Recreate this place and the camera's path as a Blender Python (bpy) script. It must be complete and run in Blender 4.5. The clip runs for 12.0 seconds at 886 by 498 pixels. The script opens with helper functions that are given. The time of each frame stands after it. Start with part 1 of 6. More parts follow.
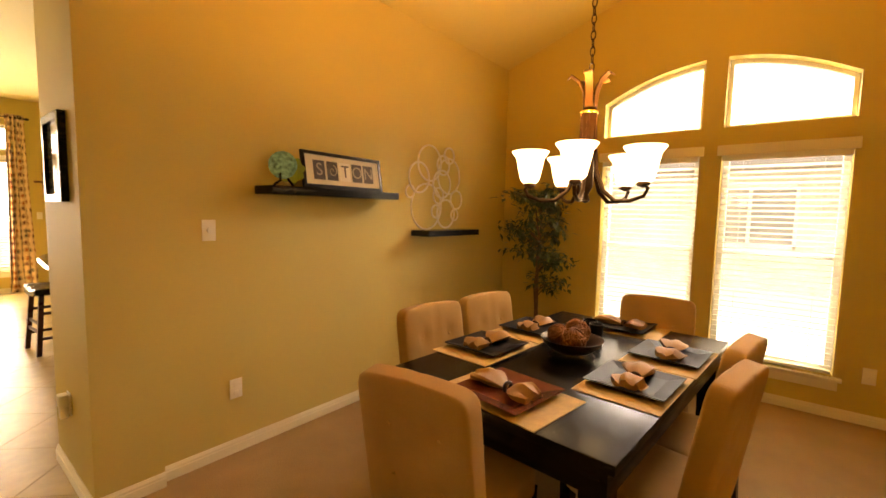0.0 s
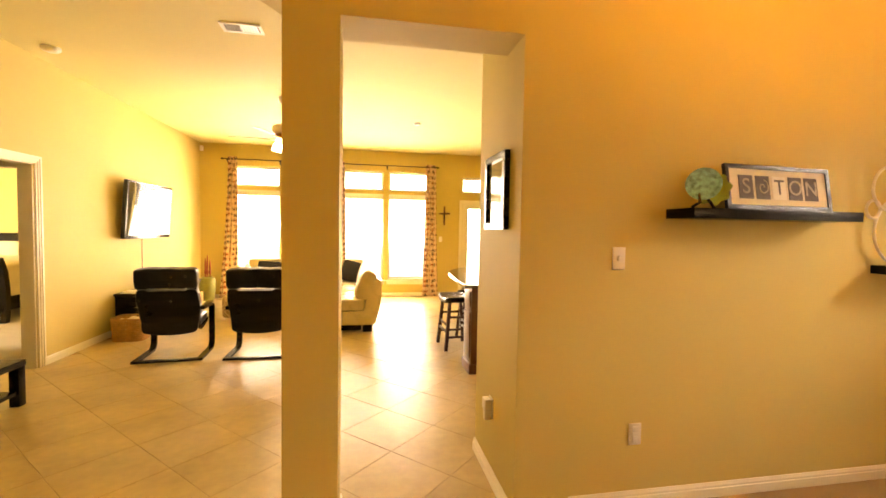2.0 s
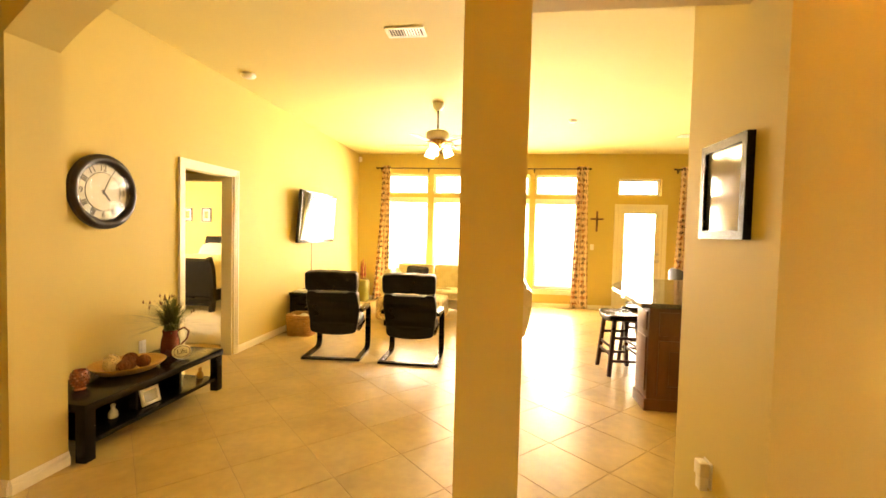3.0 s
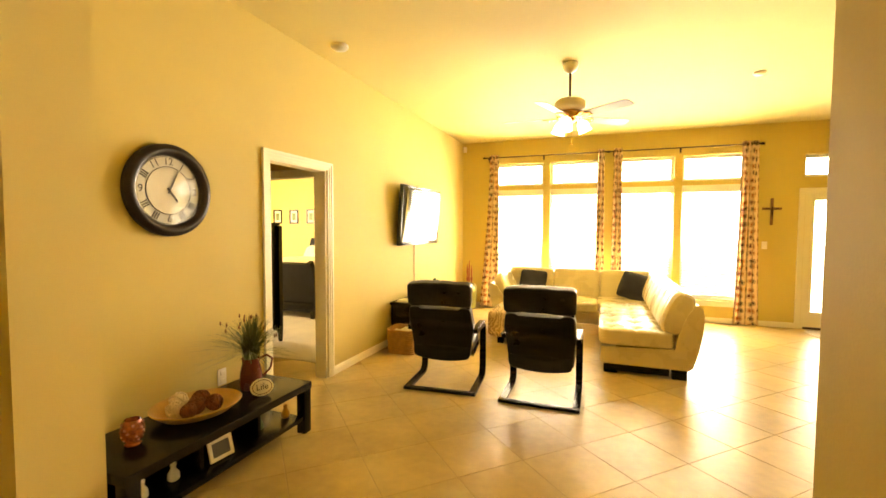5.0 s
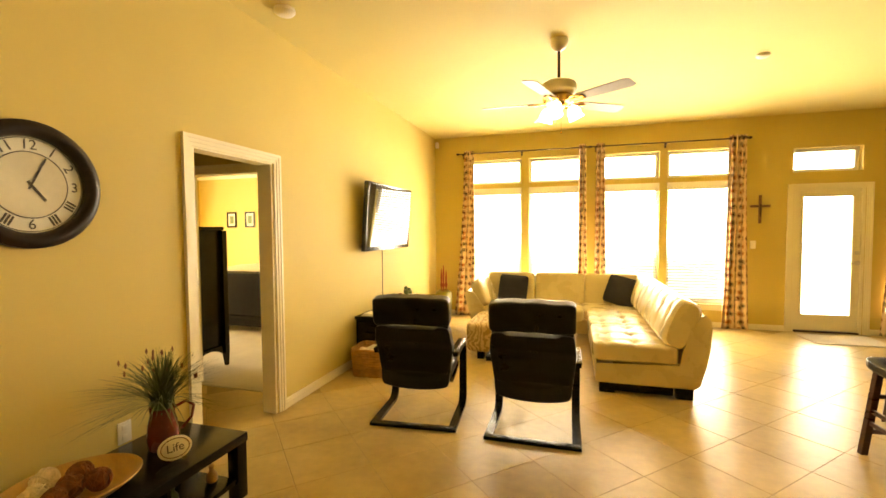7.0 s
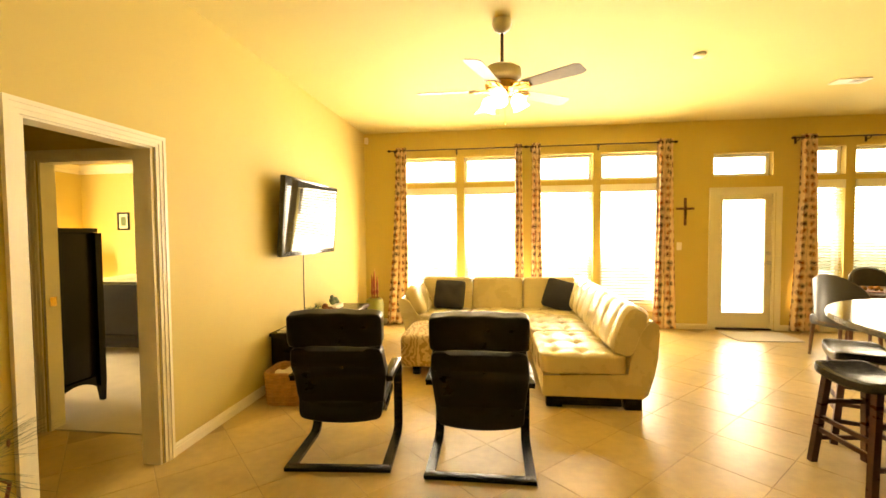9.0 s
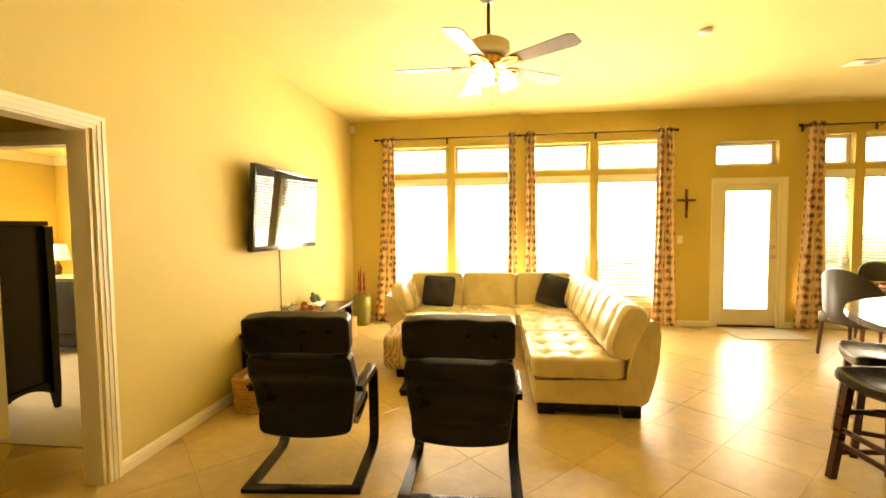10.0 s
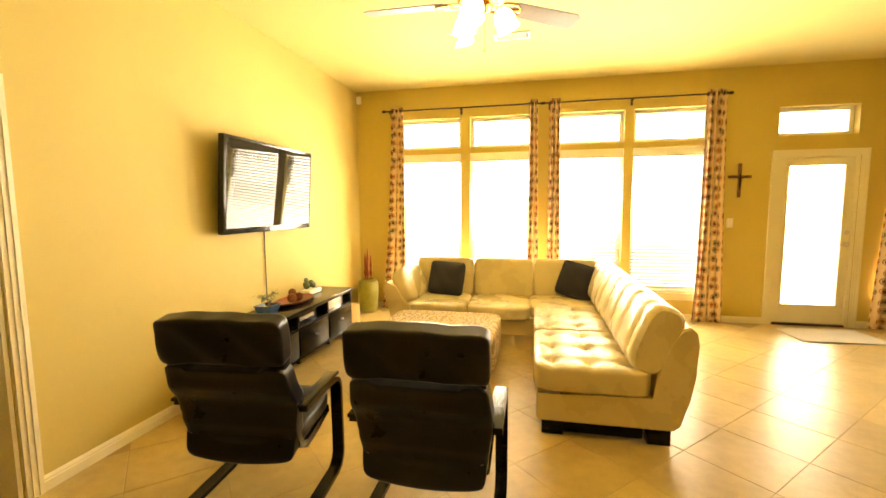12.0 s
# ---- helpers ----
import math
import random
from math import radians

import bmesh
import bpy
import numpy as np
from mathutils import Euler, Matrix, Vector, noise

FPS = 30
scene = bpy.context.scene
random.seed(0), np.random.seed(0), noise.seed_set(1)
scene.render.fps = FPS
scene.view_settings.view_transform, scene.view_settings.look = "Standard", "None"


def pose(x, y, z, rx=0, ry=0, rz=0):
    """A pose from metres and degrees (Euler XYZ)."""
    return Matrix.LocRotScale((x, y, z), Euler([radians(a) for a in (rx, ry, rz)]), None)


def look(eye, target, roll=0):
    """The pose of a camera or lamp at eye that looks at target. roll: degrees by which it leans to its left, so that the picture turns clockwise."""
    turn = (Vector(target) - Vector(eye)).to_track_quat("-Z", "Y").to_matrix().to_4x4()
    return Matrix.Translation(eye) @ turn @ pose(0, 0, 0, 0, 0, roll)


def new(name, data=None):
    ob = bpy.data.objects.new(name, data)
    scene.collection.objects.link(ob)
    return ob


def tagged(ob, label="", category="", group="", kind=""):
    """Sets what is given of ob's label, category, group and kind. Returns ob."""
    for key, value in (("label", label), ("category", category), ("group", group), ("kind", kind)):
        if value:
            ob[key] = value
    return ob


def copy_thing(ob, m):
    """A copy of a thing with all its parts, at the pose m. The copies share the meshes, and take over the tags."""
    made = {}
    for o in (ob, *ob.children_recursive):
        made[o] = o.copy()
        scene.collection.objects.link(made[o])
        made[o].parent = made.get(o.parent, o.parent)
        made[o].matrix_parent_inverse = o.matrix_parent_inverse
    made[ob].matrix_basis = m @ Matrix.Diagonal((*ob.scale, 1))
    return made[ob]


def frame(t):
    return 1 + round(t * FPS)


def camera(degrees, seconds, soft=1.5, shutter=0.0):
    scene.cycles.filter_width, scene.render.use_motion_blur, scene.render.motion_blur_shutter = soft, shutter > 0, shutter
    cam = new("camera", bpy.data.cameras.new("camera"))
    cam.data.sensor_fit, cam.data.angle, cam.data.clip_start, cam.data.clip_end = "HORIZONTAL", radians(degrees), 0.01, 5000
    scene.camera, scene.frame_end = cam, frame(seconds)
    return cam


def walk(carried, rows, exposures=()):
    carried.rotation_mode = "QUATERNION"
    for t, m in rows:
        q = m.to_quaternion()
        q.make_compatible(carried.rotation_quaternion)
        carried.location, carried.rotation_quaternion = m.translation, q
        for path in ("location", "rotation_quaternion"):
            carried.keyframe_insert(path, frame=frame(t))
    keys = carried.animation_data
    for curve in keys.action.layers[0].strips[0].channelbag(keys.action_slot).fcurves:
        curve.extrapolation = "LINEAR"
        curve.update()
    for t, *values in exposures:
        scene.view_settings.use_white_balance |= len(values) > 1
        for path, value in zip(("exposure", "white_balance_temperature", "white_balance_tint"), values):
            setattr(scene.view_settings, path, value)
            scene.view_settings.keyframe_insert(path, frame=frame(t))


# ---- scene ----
cam = camera(91.9, 12.0, soft=1.6)
PATH = [
    (0, (3.474, 1.267, 1.452), (5.031, 2.511, 1.28), 1.2),
    (0.5, (3.421, 1.327, 1.44), (4.759, 2.806, 1.298), 1.0),
    (1, (3.388, 1.402, 1.446), (4.421, 3.11, 1.32), 0.7),
    (1.5, (3.335, 1.558, 1.488), (4.023, 3.432, 1.356), 0.6),
    (2, (3.211, 1.727, 1.456), (3.573, 3.692, 1.367), 1.0),
    (2.5, (3.091, 1.877, 1.462), (3.123, 3.875, 1.38), 1.2),
    (3, (3.003, 2.101, 1.461), (2.747, 4.083, 1.386), 1.4),
    (3.5, (2.884, 2.326, 1.458), (2.423, 4.271, 1.378), 1.4),
    (5.3, (2.473, 3.22, 1.493), (1.773, 5.09, 1.398), 0.2),
    (5.5, (2.438, 3.28, 1.498), (1.754, 5.157, 1.405), 0.2),
    (6, (2.303, 3.434, 1.495), (1.682, 5.333, 1.409), -0.0),
    (6.5, (2.256, 3.568, 1.491), (1.679, 5.481, 1.406), -0.2),
    (7, (2.303, 3.7, 1.498), (1.733, 5.615, 1.409), -0.4),
    (9, (2.166, 4.161, 1.484), (1.91, 6.143, 1.408), -0.5),
    (9.5, (2.169, 4.301, 1.476), (1.948, 6.287, 1.387), -0.4),
    (10, (2.248, 4.481, 1.472), (2.001, 6.463, 1.368), -0.6),
    (10.5, (2.318, 4.637, 1.478), (2.037, 6.613, 1.348), -0.5),
    (11, (2.373, 4.796, 1.479), (2.058, 6.765, 1.323), -0.4),
    (11.5, (2.446, 4.973, 1.48), (2.072, 6.929, 1.299), -0.4),
    (12, (2.498, 5.091, 1.47), (2.085, 7.038, 1.275), -0.4),
]
walk(cam, [(t, look(eye, target, roll)) for t, eye, target, roll in PATH],
     exposures=[(0.0, 0.24, 9700, 18), (0.6, 0.56, 9700, 19), (1.2, 0.68, 9700, 20), (2.2, 0.80, 9700, 19), (3.6, 1.05, 9700, 12), (5.3, 0.63, 9700, 9), (6.4, 0.40, 9700, 9), (7.0, 0.38, 9700, 9), (9.0, 0.44, 9700, 9), (12.0, 0.47, 9700, 8)])

# ---------------------------------------------------------------- world and light
world = bpy.data.worlds.new("world")
scene.world = world
world.use_nodes = True
wn, wl = world.node_tree.nodes, world.node_tree.links
sky = wn.new("ShaderNodeTexSky")
sky.sky_type, sky.sun_disc = "NISHITA", False
sky.sun_elevation, sky.sun_rotation = radians(55), radians(215)
wl.new(sky.outputs[0], wn["Background"].inputs[0])
wn["Background"].inputs[1].default_value = 0.15


def lamp(name, kind, m, power, color=(1, 1, 1), **more):
    data = bpy.data.lights.new(name, kind)
    data.energy, data.color = power, color
    if kind == "AREA":
        data.shape, data.size, data.size_y = "RECTANGLE", more["w"], more["h"]
    elif kind == "SUN":
        data.angle = radians(0.5)
    else:
        data.shadow_soft_size = more.get("soft", 0.04)
    ob = new(name, data)
    ob.matrix_world = m
    return ob


lamp("sun", "SUN", look((0, 0, 30), (11.5, 16.5, 1.2)), 4.0, (1, 0.95, 0.88))
# daylight of the open sky in the window openings, behind glass and blinds
for nm, cx, w, cz, h in (("sky_window_a", 1.56, 1.9, 1.5, 2.3), ("sky_window_b", 3.67, 1.9, 1.5, 2.3),
                         ("sky_door", 5.765, 0.82, 1.4, 2.4), ("sky_window_c", 7.2, 1.6, 1.5, 2.3)):
    lamp(nm, "AREA", look((cx, 11.085 if nm != 'sky_door' else 11.26, cz), (cx, 10, cz + 0.12)), (260 if cx < 5 else 70) * w * h / 4.4, (1, 0.98, 0.95), w=w, h=h)
lamp("sky_dining", "AREA", look((9.3, 1.78, 3.9), (6.2, 1.78, 0.8)), 880, (0.97, 0.98, 1.0), w=2.6, h=2.0)
lamp("sky_bedroom", "AREA", look((-5.45, 8.8, 1.5), (-3, 8.8, 1.5)), 180, (1, 0.97, 0.9), w=1.6, h=1.4)
for k in range(5):
    a = radians(47 + 72 * k)
    lamp("chandelier_bulb", "POINT", pose(5.395 + 0.25 * math.cos(a), 1.985 + 0.25 * math.sin(a), 1.70), 24, (1, 0.50, 0.17), soft=0.03)
for k in range(3):
    a = radians(-100 + 120 * k)
    lamp("fan_bulb", "POINT", pose(2.2 + 0.13 * math.cos(a), 7.53 + 0.13 * math.sin(a), 2.47), 9, (1, 0.8, 0.5), soft=0.04)
lamp("bedside_bulb", "POINT", pose(-5.0, 10.75, 1.12), 14, (1, 0.55, 0.2), soft=0.05)


# ---------------------------------------------------------------- materials
def mat(name, color, rough=0.5, metal=0.0, vary=0.12, scale=6.0, grain=60.0, bump=0.1, rand=0.0, spec=0.5, coat=0.0, stretch=(1, 1, 1), dist=0.004, placed=False, wear=1.0):
    """A surface with stains at a large scale and grain and relief at a small one."""
    m = bpy.data.materials.new(name)
    m.use_nodes = True
    n, l = m.node_tree.nodes, m.node_tree.links
    b = n["Principled BSDF"]
    b.inputs["Metallic"].default_value, b.inputs["Specular IOR Level"].default_value, b.inputs["Coat Weight"].default_value = metal, spec, coat
    co, mp = n.new("ShaderNodeTexCoord"), n.new("ShaderNodeMapping")
    mp.inputs["Scale"].default_value = stretch
    l.new(n.new("ShaderNodeNewGeometry").outputs["Position"] if placed else co.outputs["Object"], mp.inputs[0])
    big, fine = n.new("ShaderNodeTexNoise"), n.new("ShaderNodeTexNoise")
    big.inputs["Scale"].default_value, fine.inputs["Scale"].default_value = scale, grain
    big.inputs["Detail"].default_value, fine.inputs["Detail"].default_value = 4, 3
    for q in (big, fine):
        l.new(mp.outputs[0], q.inputs["Vector"])
    mixf = n.new("ShaderNodeMath")
    mixf.operation = "MULTIPLY_ADD"
    mixf.inputs[1].default_value = 0.4
    l.new(fine.outputs["Fac"], mixf.inputs[0])
    l.new(big.outputs["Fac"], mixf.inputs[2])
    fac = mixf.outputs[0]
    if rand:
        oi, ad = n.new("ShaderNodeObjectInfo"), n.new("ShaderNodeMath")
        ad.operation = "MULTIPLY_ADD"
        ad.inputs[1].default_value = rand
        l.new(oi.outputs["Random"], ad.inputs[0])
        l.new(fac, ad.inputs[2])
        fac = ad.outputs[0]
    ramp = n.new("ShaderNodeMapRange")
    ramp.inputs["From Min"].default_value, ramp.inputs["From Max"].default_value = 0.4, 1.0 + rand
    ramp.inputs["To Min"].default_value, ramp.inputs["To Max"].default_value = 1 - vary, 1 + vary
    l.new(fac, ramp.inputs["Value"])
    mul = n.new("ShaderNodeVectorMath")
    mul.operation = "SCALE"
    mul.inputs[0].default_value = color
    l.new(ramp.outputs[0], mul.inputs["Scale"])
    l.new(mul.outputs[0], b.inputs["Base Color"])
    rr = n.new("ShaderNodeMapRange")
    rr.inputs["To Min"].default_value, rr.inputs["To Max"].default_value = max(rough - 0.06 * wear, 0.02), min(rough + 0.08 * wear, 1)
    l.new(big.outputs["Fac"], rr.inputs["Value"])
    l.new(rr.outputs[0], b.inputs["Roughness"])
    if bump:
        bp = n.new("ShaderNodeBump")
        bp.inputs["Strength"].default_value, bp.inputs["Distance"].default_value = bump, dist
        l.new(fine.outputs["Fac"], bp.inputs["Height"])
        l.new(bp.outputs[0], b.inputs["Normal"])
    return m


def glow(name, color, strength):
    m = bpy.data.materials.new(name)
    m.use_nodes = True
    b = m.node_tree.nodes["Principled BSDF"]
    b.inputs["Base Color"].default_value = (0.9, 0.85, 0.75, 1)
    b.inputs["Emission Color"].default_value, b.inputs["Emission Strength"].default_value = (*color, 1), strength
    b.inputs["Roughness"].default_value = 0.3
    return m


def glass(name, color=(1, 1, 1), rough=0.0, ior=1.45):
    m = bpy.data.materials.new(name)
    m.use_nodes = True
    b = m.node_tree.nodes["Principled BSDF"]
    b.inputs["Base Color"].default_value = (*color, 1)
    b.inputs["Transmission Weight"].default_value, b.inputs["Roughness"].default_value, b.inputs["IOR"].default_value = 1, rough, ior
    return m


PAINT = mat("wall_paint", (0.60, 0.471, 0.167), 0.65, spec=0.22, vary=0.05, scale=1.2, grain=160, bump=0.18, dist=0.002)
CEIL = mat("ceiling_paint", (0.65, 0.535, 0.205), 0.75, vary=0.05, scale=1.0, grain=120, bump=0.3, dist=0.003)
TRIM = mat("cream_trim_paint", (0.80, 0.735, 0.55), 0.35, vary=0.05, scale=3, grain=80, bump=0.04)
CARPET = mat("tan_carpet", (0.41, 0.275, 0.13), 0.95, vary=0.16, scale=3, grain=420, bump=0.8, dist=0.006)
PALECARPET = mat("pale_carpet", (0.62, 0.56, 0.46), 0.95, vary=0.1, scale=3, grain=420, bump=0.8, dist=0.006)
TILE = mat("ceramic_tile", (0.49, 0.352, 0.14), 0.33, vary=0.30, scale=1.9, grain=14, bump=0.05, rand=0.10, placed=True, wear=0.25)
GROUT = mat("tile_grout", (0.40, 0.30, 0.16), 0.9, vary=0.15, scale=8, grain=200, bump=0.4)
VINYL = mat("white_vinyl", (0.82, 0.80, 0.74), 0.4, vary=0.03, bump=0.02)
BLIND = mat("blind_slat", (0.86, 0.84, 0.78), 0.45, vary=0.03, bump=0.02)
PANE = glass("window_glass", ior=1.45)
BLACKWOOD = mat("black_stained_wood", (0.006, 0.005, 0.005), 0.22, spec=0.2, vary=0.3, scale=5, grain=50, bump=0.08, stretch=(1, 1, 6))
BRONZE = mat("dark_bronze", (0.055, 0.030, 0.017), 0.35, metal=0.8, vary=0.3, scale=20, grain=90, bump=0.08)
BRICK = mat("far_brick", (0.66, 0.63, 0.58), 0.9, vary=0.2, scale=3, grain=12, bump=0.3)
LAWN = mat("lawn", (0.10, 0.13, 0.05), 0.95, vary=0.3, scale=1.5, grain=60, bump=0.5)
SHINGLE = mat("far_roof", (0.20, 0.17, 0.14), 0.95, vary=0.2, scale=4, grain=30, bump=0.4)


# ---------------------------------------------------------------- mesh tools
def box(bm, x0, y0, z0, x1, y1, z1, bev=0.0, m=None):
    ids = bmesh.ops.create_cube(bm, size=1, matrix=Matrix.Translation(((x0 + x1) / 2, (y0 + y1) / 2, (z0 + z1) / 2)) @ Matrix.Diagonal((abs(x1 - x0), abs(y1 - y0), abs(z1 - z0), 1)))["verts"]
    if bev:
        es = list({e for v in ids for e in v.link_edges})
        out = bmesh.ops.bevel(bm, geom=es, offset=bev, segments=2, affect="EDGES", profile=0.6)
        ids = list({v for f in out["faces"] for v in f.verts} | {v for v in ids if v.is_valid})
    if m is not None:
        bmesh.ops.transform(bm, matrix=m, verts=ids)
    return ids


def loft(bm, rings, caps=True, closed=False):
    """Skins rings of equally many points."""
    vs = [[bm.verts.new(p) for p in r] for r in rings]
    k = len(vs[0])
    for a in range(len(vs) - (0 if closed else 1)):
        r, s = vs[a], vs[(a + 1) % len(vs)]
        for j in range(k):
            bm.faces.new((r[j], r[(j + 1) % k], s[(j + 1) % k], s[j]))
    if caps and not closed:
        bm.faces.new(vs[0][::-1])
        bm.faces.new(vs[-1])
    return vs


def lathe(bm, profile, c=(0, 0, 0), n=24, caps=True):
    loft(bm, [[(c[0] + r * math.cos(2 * math.pi * j / n), c[1] + r * math.sin(2 * math.pi * j / n), c[2] + z) for j in range(n)] for r, z in profile], caps)


def tube(bm, pts, r, n=8, closed=False, flat=1.0):
    """A round bar along points; r is one radius or one for each point."""
    pts = [Vector(p) for p in pts]
    rings, up = [], None
    for i, p in enumerate(pts):
        a = pts[i - 1] if (i or closed) else p
        b = pts[(i + 1) % len(pts)] if (i < len(pts) - 1 or closed) else p
        d = (b - a).normalized()
        if up is None:
            up = Vector((0, 0, 1)) if abs(d.z) < 0.9 else Vector((1, 0, 0))
        s = d.cross(up).normalized()
        up = s.cross(d).normalized()
        q = r[i] if isinstance(r, (list, tuple)) else r
        rings.append([p + q * (math.cos(2 * math.pi * j / n) * s + flat * math.sin(2 * math.pi * j / n) * up) for j in range(n)])
    loft(bm, rings, True, closed)


def cyl(bm, p0, p1, r0, r1=None, n=14):
    tube(bm, [p0, p1], [r0, r0 if r1 is None else r1], n)


def sweep(bm, pts, w, th, side=(1, 0, 0)):
    """A flat bar of width w (along side) and thickness th along points."""
    pts, side, rings = [Vector(p) for p in pts], Vector(side), []
    for i, p in enumerate(pts):
        d = (pts[min(i + 1, len(pts) - 1)] - pts[max(i - 1, 0)]).normalized()
        nrm = side.cross(d).normalized()
        rings.append([p + side * w / 2 + nrm * th / 2, p - side * w / 2 + nrm * th / 2, p - side * w / 2 - nrm * th / 2, p + side * w / 2 - nrm * th / 2])
    loft(bm, rings)


def rbox(bm, c, h, k=6.0, n=8, m=None, shape=None):
    """A soft block: a cube's grid drawn in to a rounded block about c with half sizes h; shape(p) may move a point of it."""
    made = {}

    def vert(p):
        key = tuple(round(v, 5) for v in p)
        if key not in made:
            s = (abs(p[0]) ** k + abs(p[1]) ** k + abs(p[2]) ** k) ** (-1 / k)
            q = Vector((p[0] * s, p[1] * s, p[2] * s))
            w = Vector((q.x * h[0], q.y * h[1], q.z * h[2]))
            if shape:
                w = w + Vector(shape(q))
            w = (m @ w if m is not None else w) + Vector(c)
            made[key] = bm.verts.new(w)
        return made[key]

    for ax in range(3):
        for sg in (-1, 1):
            for i in range(n):
                for j in range(n):
                    def at(a, b):
                        p = [0, 0, 0]
                        p[ax], p[(ax + 1) % 3], p[(ax + 2) % 3] = sg, 2 * a / n - 1, 2 * b / n - 1
                        return vert(p)
                    f = [at(i, j), at(i + 1, j), at(i + 1, j + 1), at(i, j + 1)]
                    bm.faces.new(f if sg > 0 else f[::-1])


def obj(name, bm, material, smooth=False):
    bmesh.ops.recalc_face_normals(bm, faces=bm.faces)
    me = bpy.data.meshes.new(name)
    if smooth:
        for f in bm.faces:
            f.smooth = True
    bm.to_mesh(me)
    bm.free()
    me.materials.append(material)
    if smooth:
        me.set_sharp_from_angle(angle=radians(42))
    return new(name, me)


def part(name, bm, material, parent, label="", smooth=True):
    ob = obj(name, bm, material, smooth)
    ob.parent = parent
    return tagged(ob, label)


def thing(name, x, y, z, rz=0, label="", category="", group="", kind=""):
    ob = new(name)
    ob.empty_display_size = 0.05
    ob.matrix_basis = pose(x, y, z, 0, 0, rz)
    return tagged(ob, label, category, group, kind)


def solo(name, bm, material, label, category, group="", kind="", smooth=True, at=None):
    ob = obj(name, bm, material, smooth)
    if at is not None:
        ob.matrix_basis = at
    return tagged(ob, label, category, group, kind)


def B():
    return bmesh.new()


def structure(name, bm, material, label="", category="", smooth=False):
    return tagged(obj(name, bm, material, smooth), label, category, "", "structure")


def cells(bm, axis, lo, hi, t0, t1, z0, z1, holes):
    """A wall along x or y from lo to hi, between t0 and t1 across, with holes (a, b, bottom, top) through it."""
    us = sorted({lo, hi, *(v for h in holes for v in h[:2])})
    zs = sorted({z0, z1, *(v for h in holes for v in h[2:])})
    for a, b in zip(us, us[1:]):
        run = None
        for c, d in [*zip(zs, zs[1:]), (None, None)]:
            solid = c is not None and not any(h[0] < (a + b) / 2 < h[1] and h[2] < (c + d) / 2 < h[3] for h in holes)
            if solid:
                run = (run[0] if run else c, d)
            elif run:
                if axis == "x":
                    box(bm, a, t0, run[0], b, t1, run[1])
                else:
                    box(bm, t0, a, run[0], t1, b, run[1])
                run = None


# ---------------------------------------------------------------- structure: living room
H = 3.10
WINS = [(0.62, 1.51), (1.63, 2.50), (2.76, 3.61), (3.72, 4.60), (6.52, 7.09), (7.22, 8.06)]
DOOR_B = (5.35, 6.18)
bm = B()
cells(bm, "x", -0.13, 8.6, 11.0, 11.2, 0, H, [(a, b, 0.36, 2.20) for a, b in WINS] + [(a, b, 2.27, 2.68) for a, b in WINS] + [(*DOOR_B, 0, 2.05), (5.33, 6.14, 2.28, 2.62)])
structure("wall_north", bm, PAINT, "tan painted wall with tall windows and a glass door", "wall")
bm = B()
cells(bm, "y", 4.03, 11.0, -0.13, 0, 0, H, [(5.87, 6.64, 0, 2.05)])
structure("wall_west", bm, PAINT, "tan painted living room wall with a doorway", "wall")
bm = B()
box(bm, 0, 4.03, 0, 0.45, 4.345, H)
box(bm, 0.10, -0.32, 0, 0.25, 4.03, H)
structure("wall_foyer", bm, PAINT, "tan painted foyer wall and jamb", "wall")
bm = B()
box(bm, 3.95, 3.86, 0, 4.07, 4.44, H)
box(bm, 3.95, 3.69, 0, 4.24, 3.86, H)
structure("wall_hall", bm, PAINT, "tan painted hall wall with a square end", "wall")
bm = B()
box(bm, 4.07, 4.32, 0, 8.6, 4.44, H)
structure("wall_kitchen", bm, PAINT, "tan painted kitchen wall", "wall")
bm = B()
box(bm, 8.48, 4.44, 0, 8.6, 11.0, H)
structure("wall_east", bm, PAINT, "tan painted breakfast corner wall", "wall")
bm = B()
box(bm, 2.855, 3.70, 0, 3.10, 3.95, H)
structure("pillar", bm, PAINT, "square tan painted pillar between rooms", "pillar")
bm = B()
box(bm, 3.10, 3.69, 2.385, 3.95, 3.95, H)
structure("beam", bm, PAINT, "tan painted beam over the hall opening", "beam")
# header with a shallow arch between the foyer jamb and the pillar
bm = B()
a0, a1 = Vector((0.45, 4.03, 0)), Vector((2.855, 3.70, 0))
length = (a1 - a0).length
RISE = 0.40
radius = (length ** 2 / 4 + RISE ** 2) / (2 * RISE)
prof = []
for i in range(25):
    u = length * i / 24
    prof.append((u, 2.44 + math.sqrt(radius ** 2 - (u - length / 2) ** 2) - (radius - RISE)))
du = (a1 - a0).normalized()
back = Vector((0.02, 0.27, 0))
front = [a0 + du * u + Vector((0, 0, z)) for u, z in prof]
for i in range(len(prof) - 1):
    p, q = front[i], front[i + 1]
    if (q - p).length < 1e-4 or abs(prof[i + 1][0] - prof[i][0]) < 1e-4:
        continue
    pt, qt = Vector((p.x, p.y, H)), Vector((q.x, q.y, H))
    loft(bm, [[p, q, qt, pt], [v + back for v in (p, q, qt, pt)]])
structure("beam_foyer", bm, PAINT, "tan painted header with a shallow arch", "beam")
bm = B()
box(bm, -0.13, 3.70, H, 8.6, 11.2, H + 0.15)
box(bm, 0.10, -0.32, H, 2.95, 3.70, H + 0.15)
structure("ceiling_living", bm, CEIL, "tan painted flat ceiling", "ceiling")

# ---------------------------------------------------------------- structure: dining room
XW = 7.65
RIDGE_Y, RIDGE_Z, PLATE = 1.77, 3.68, 3.0


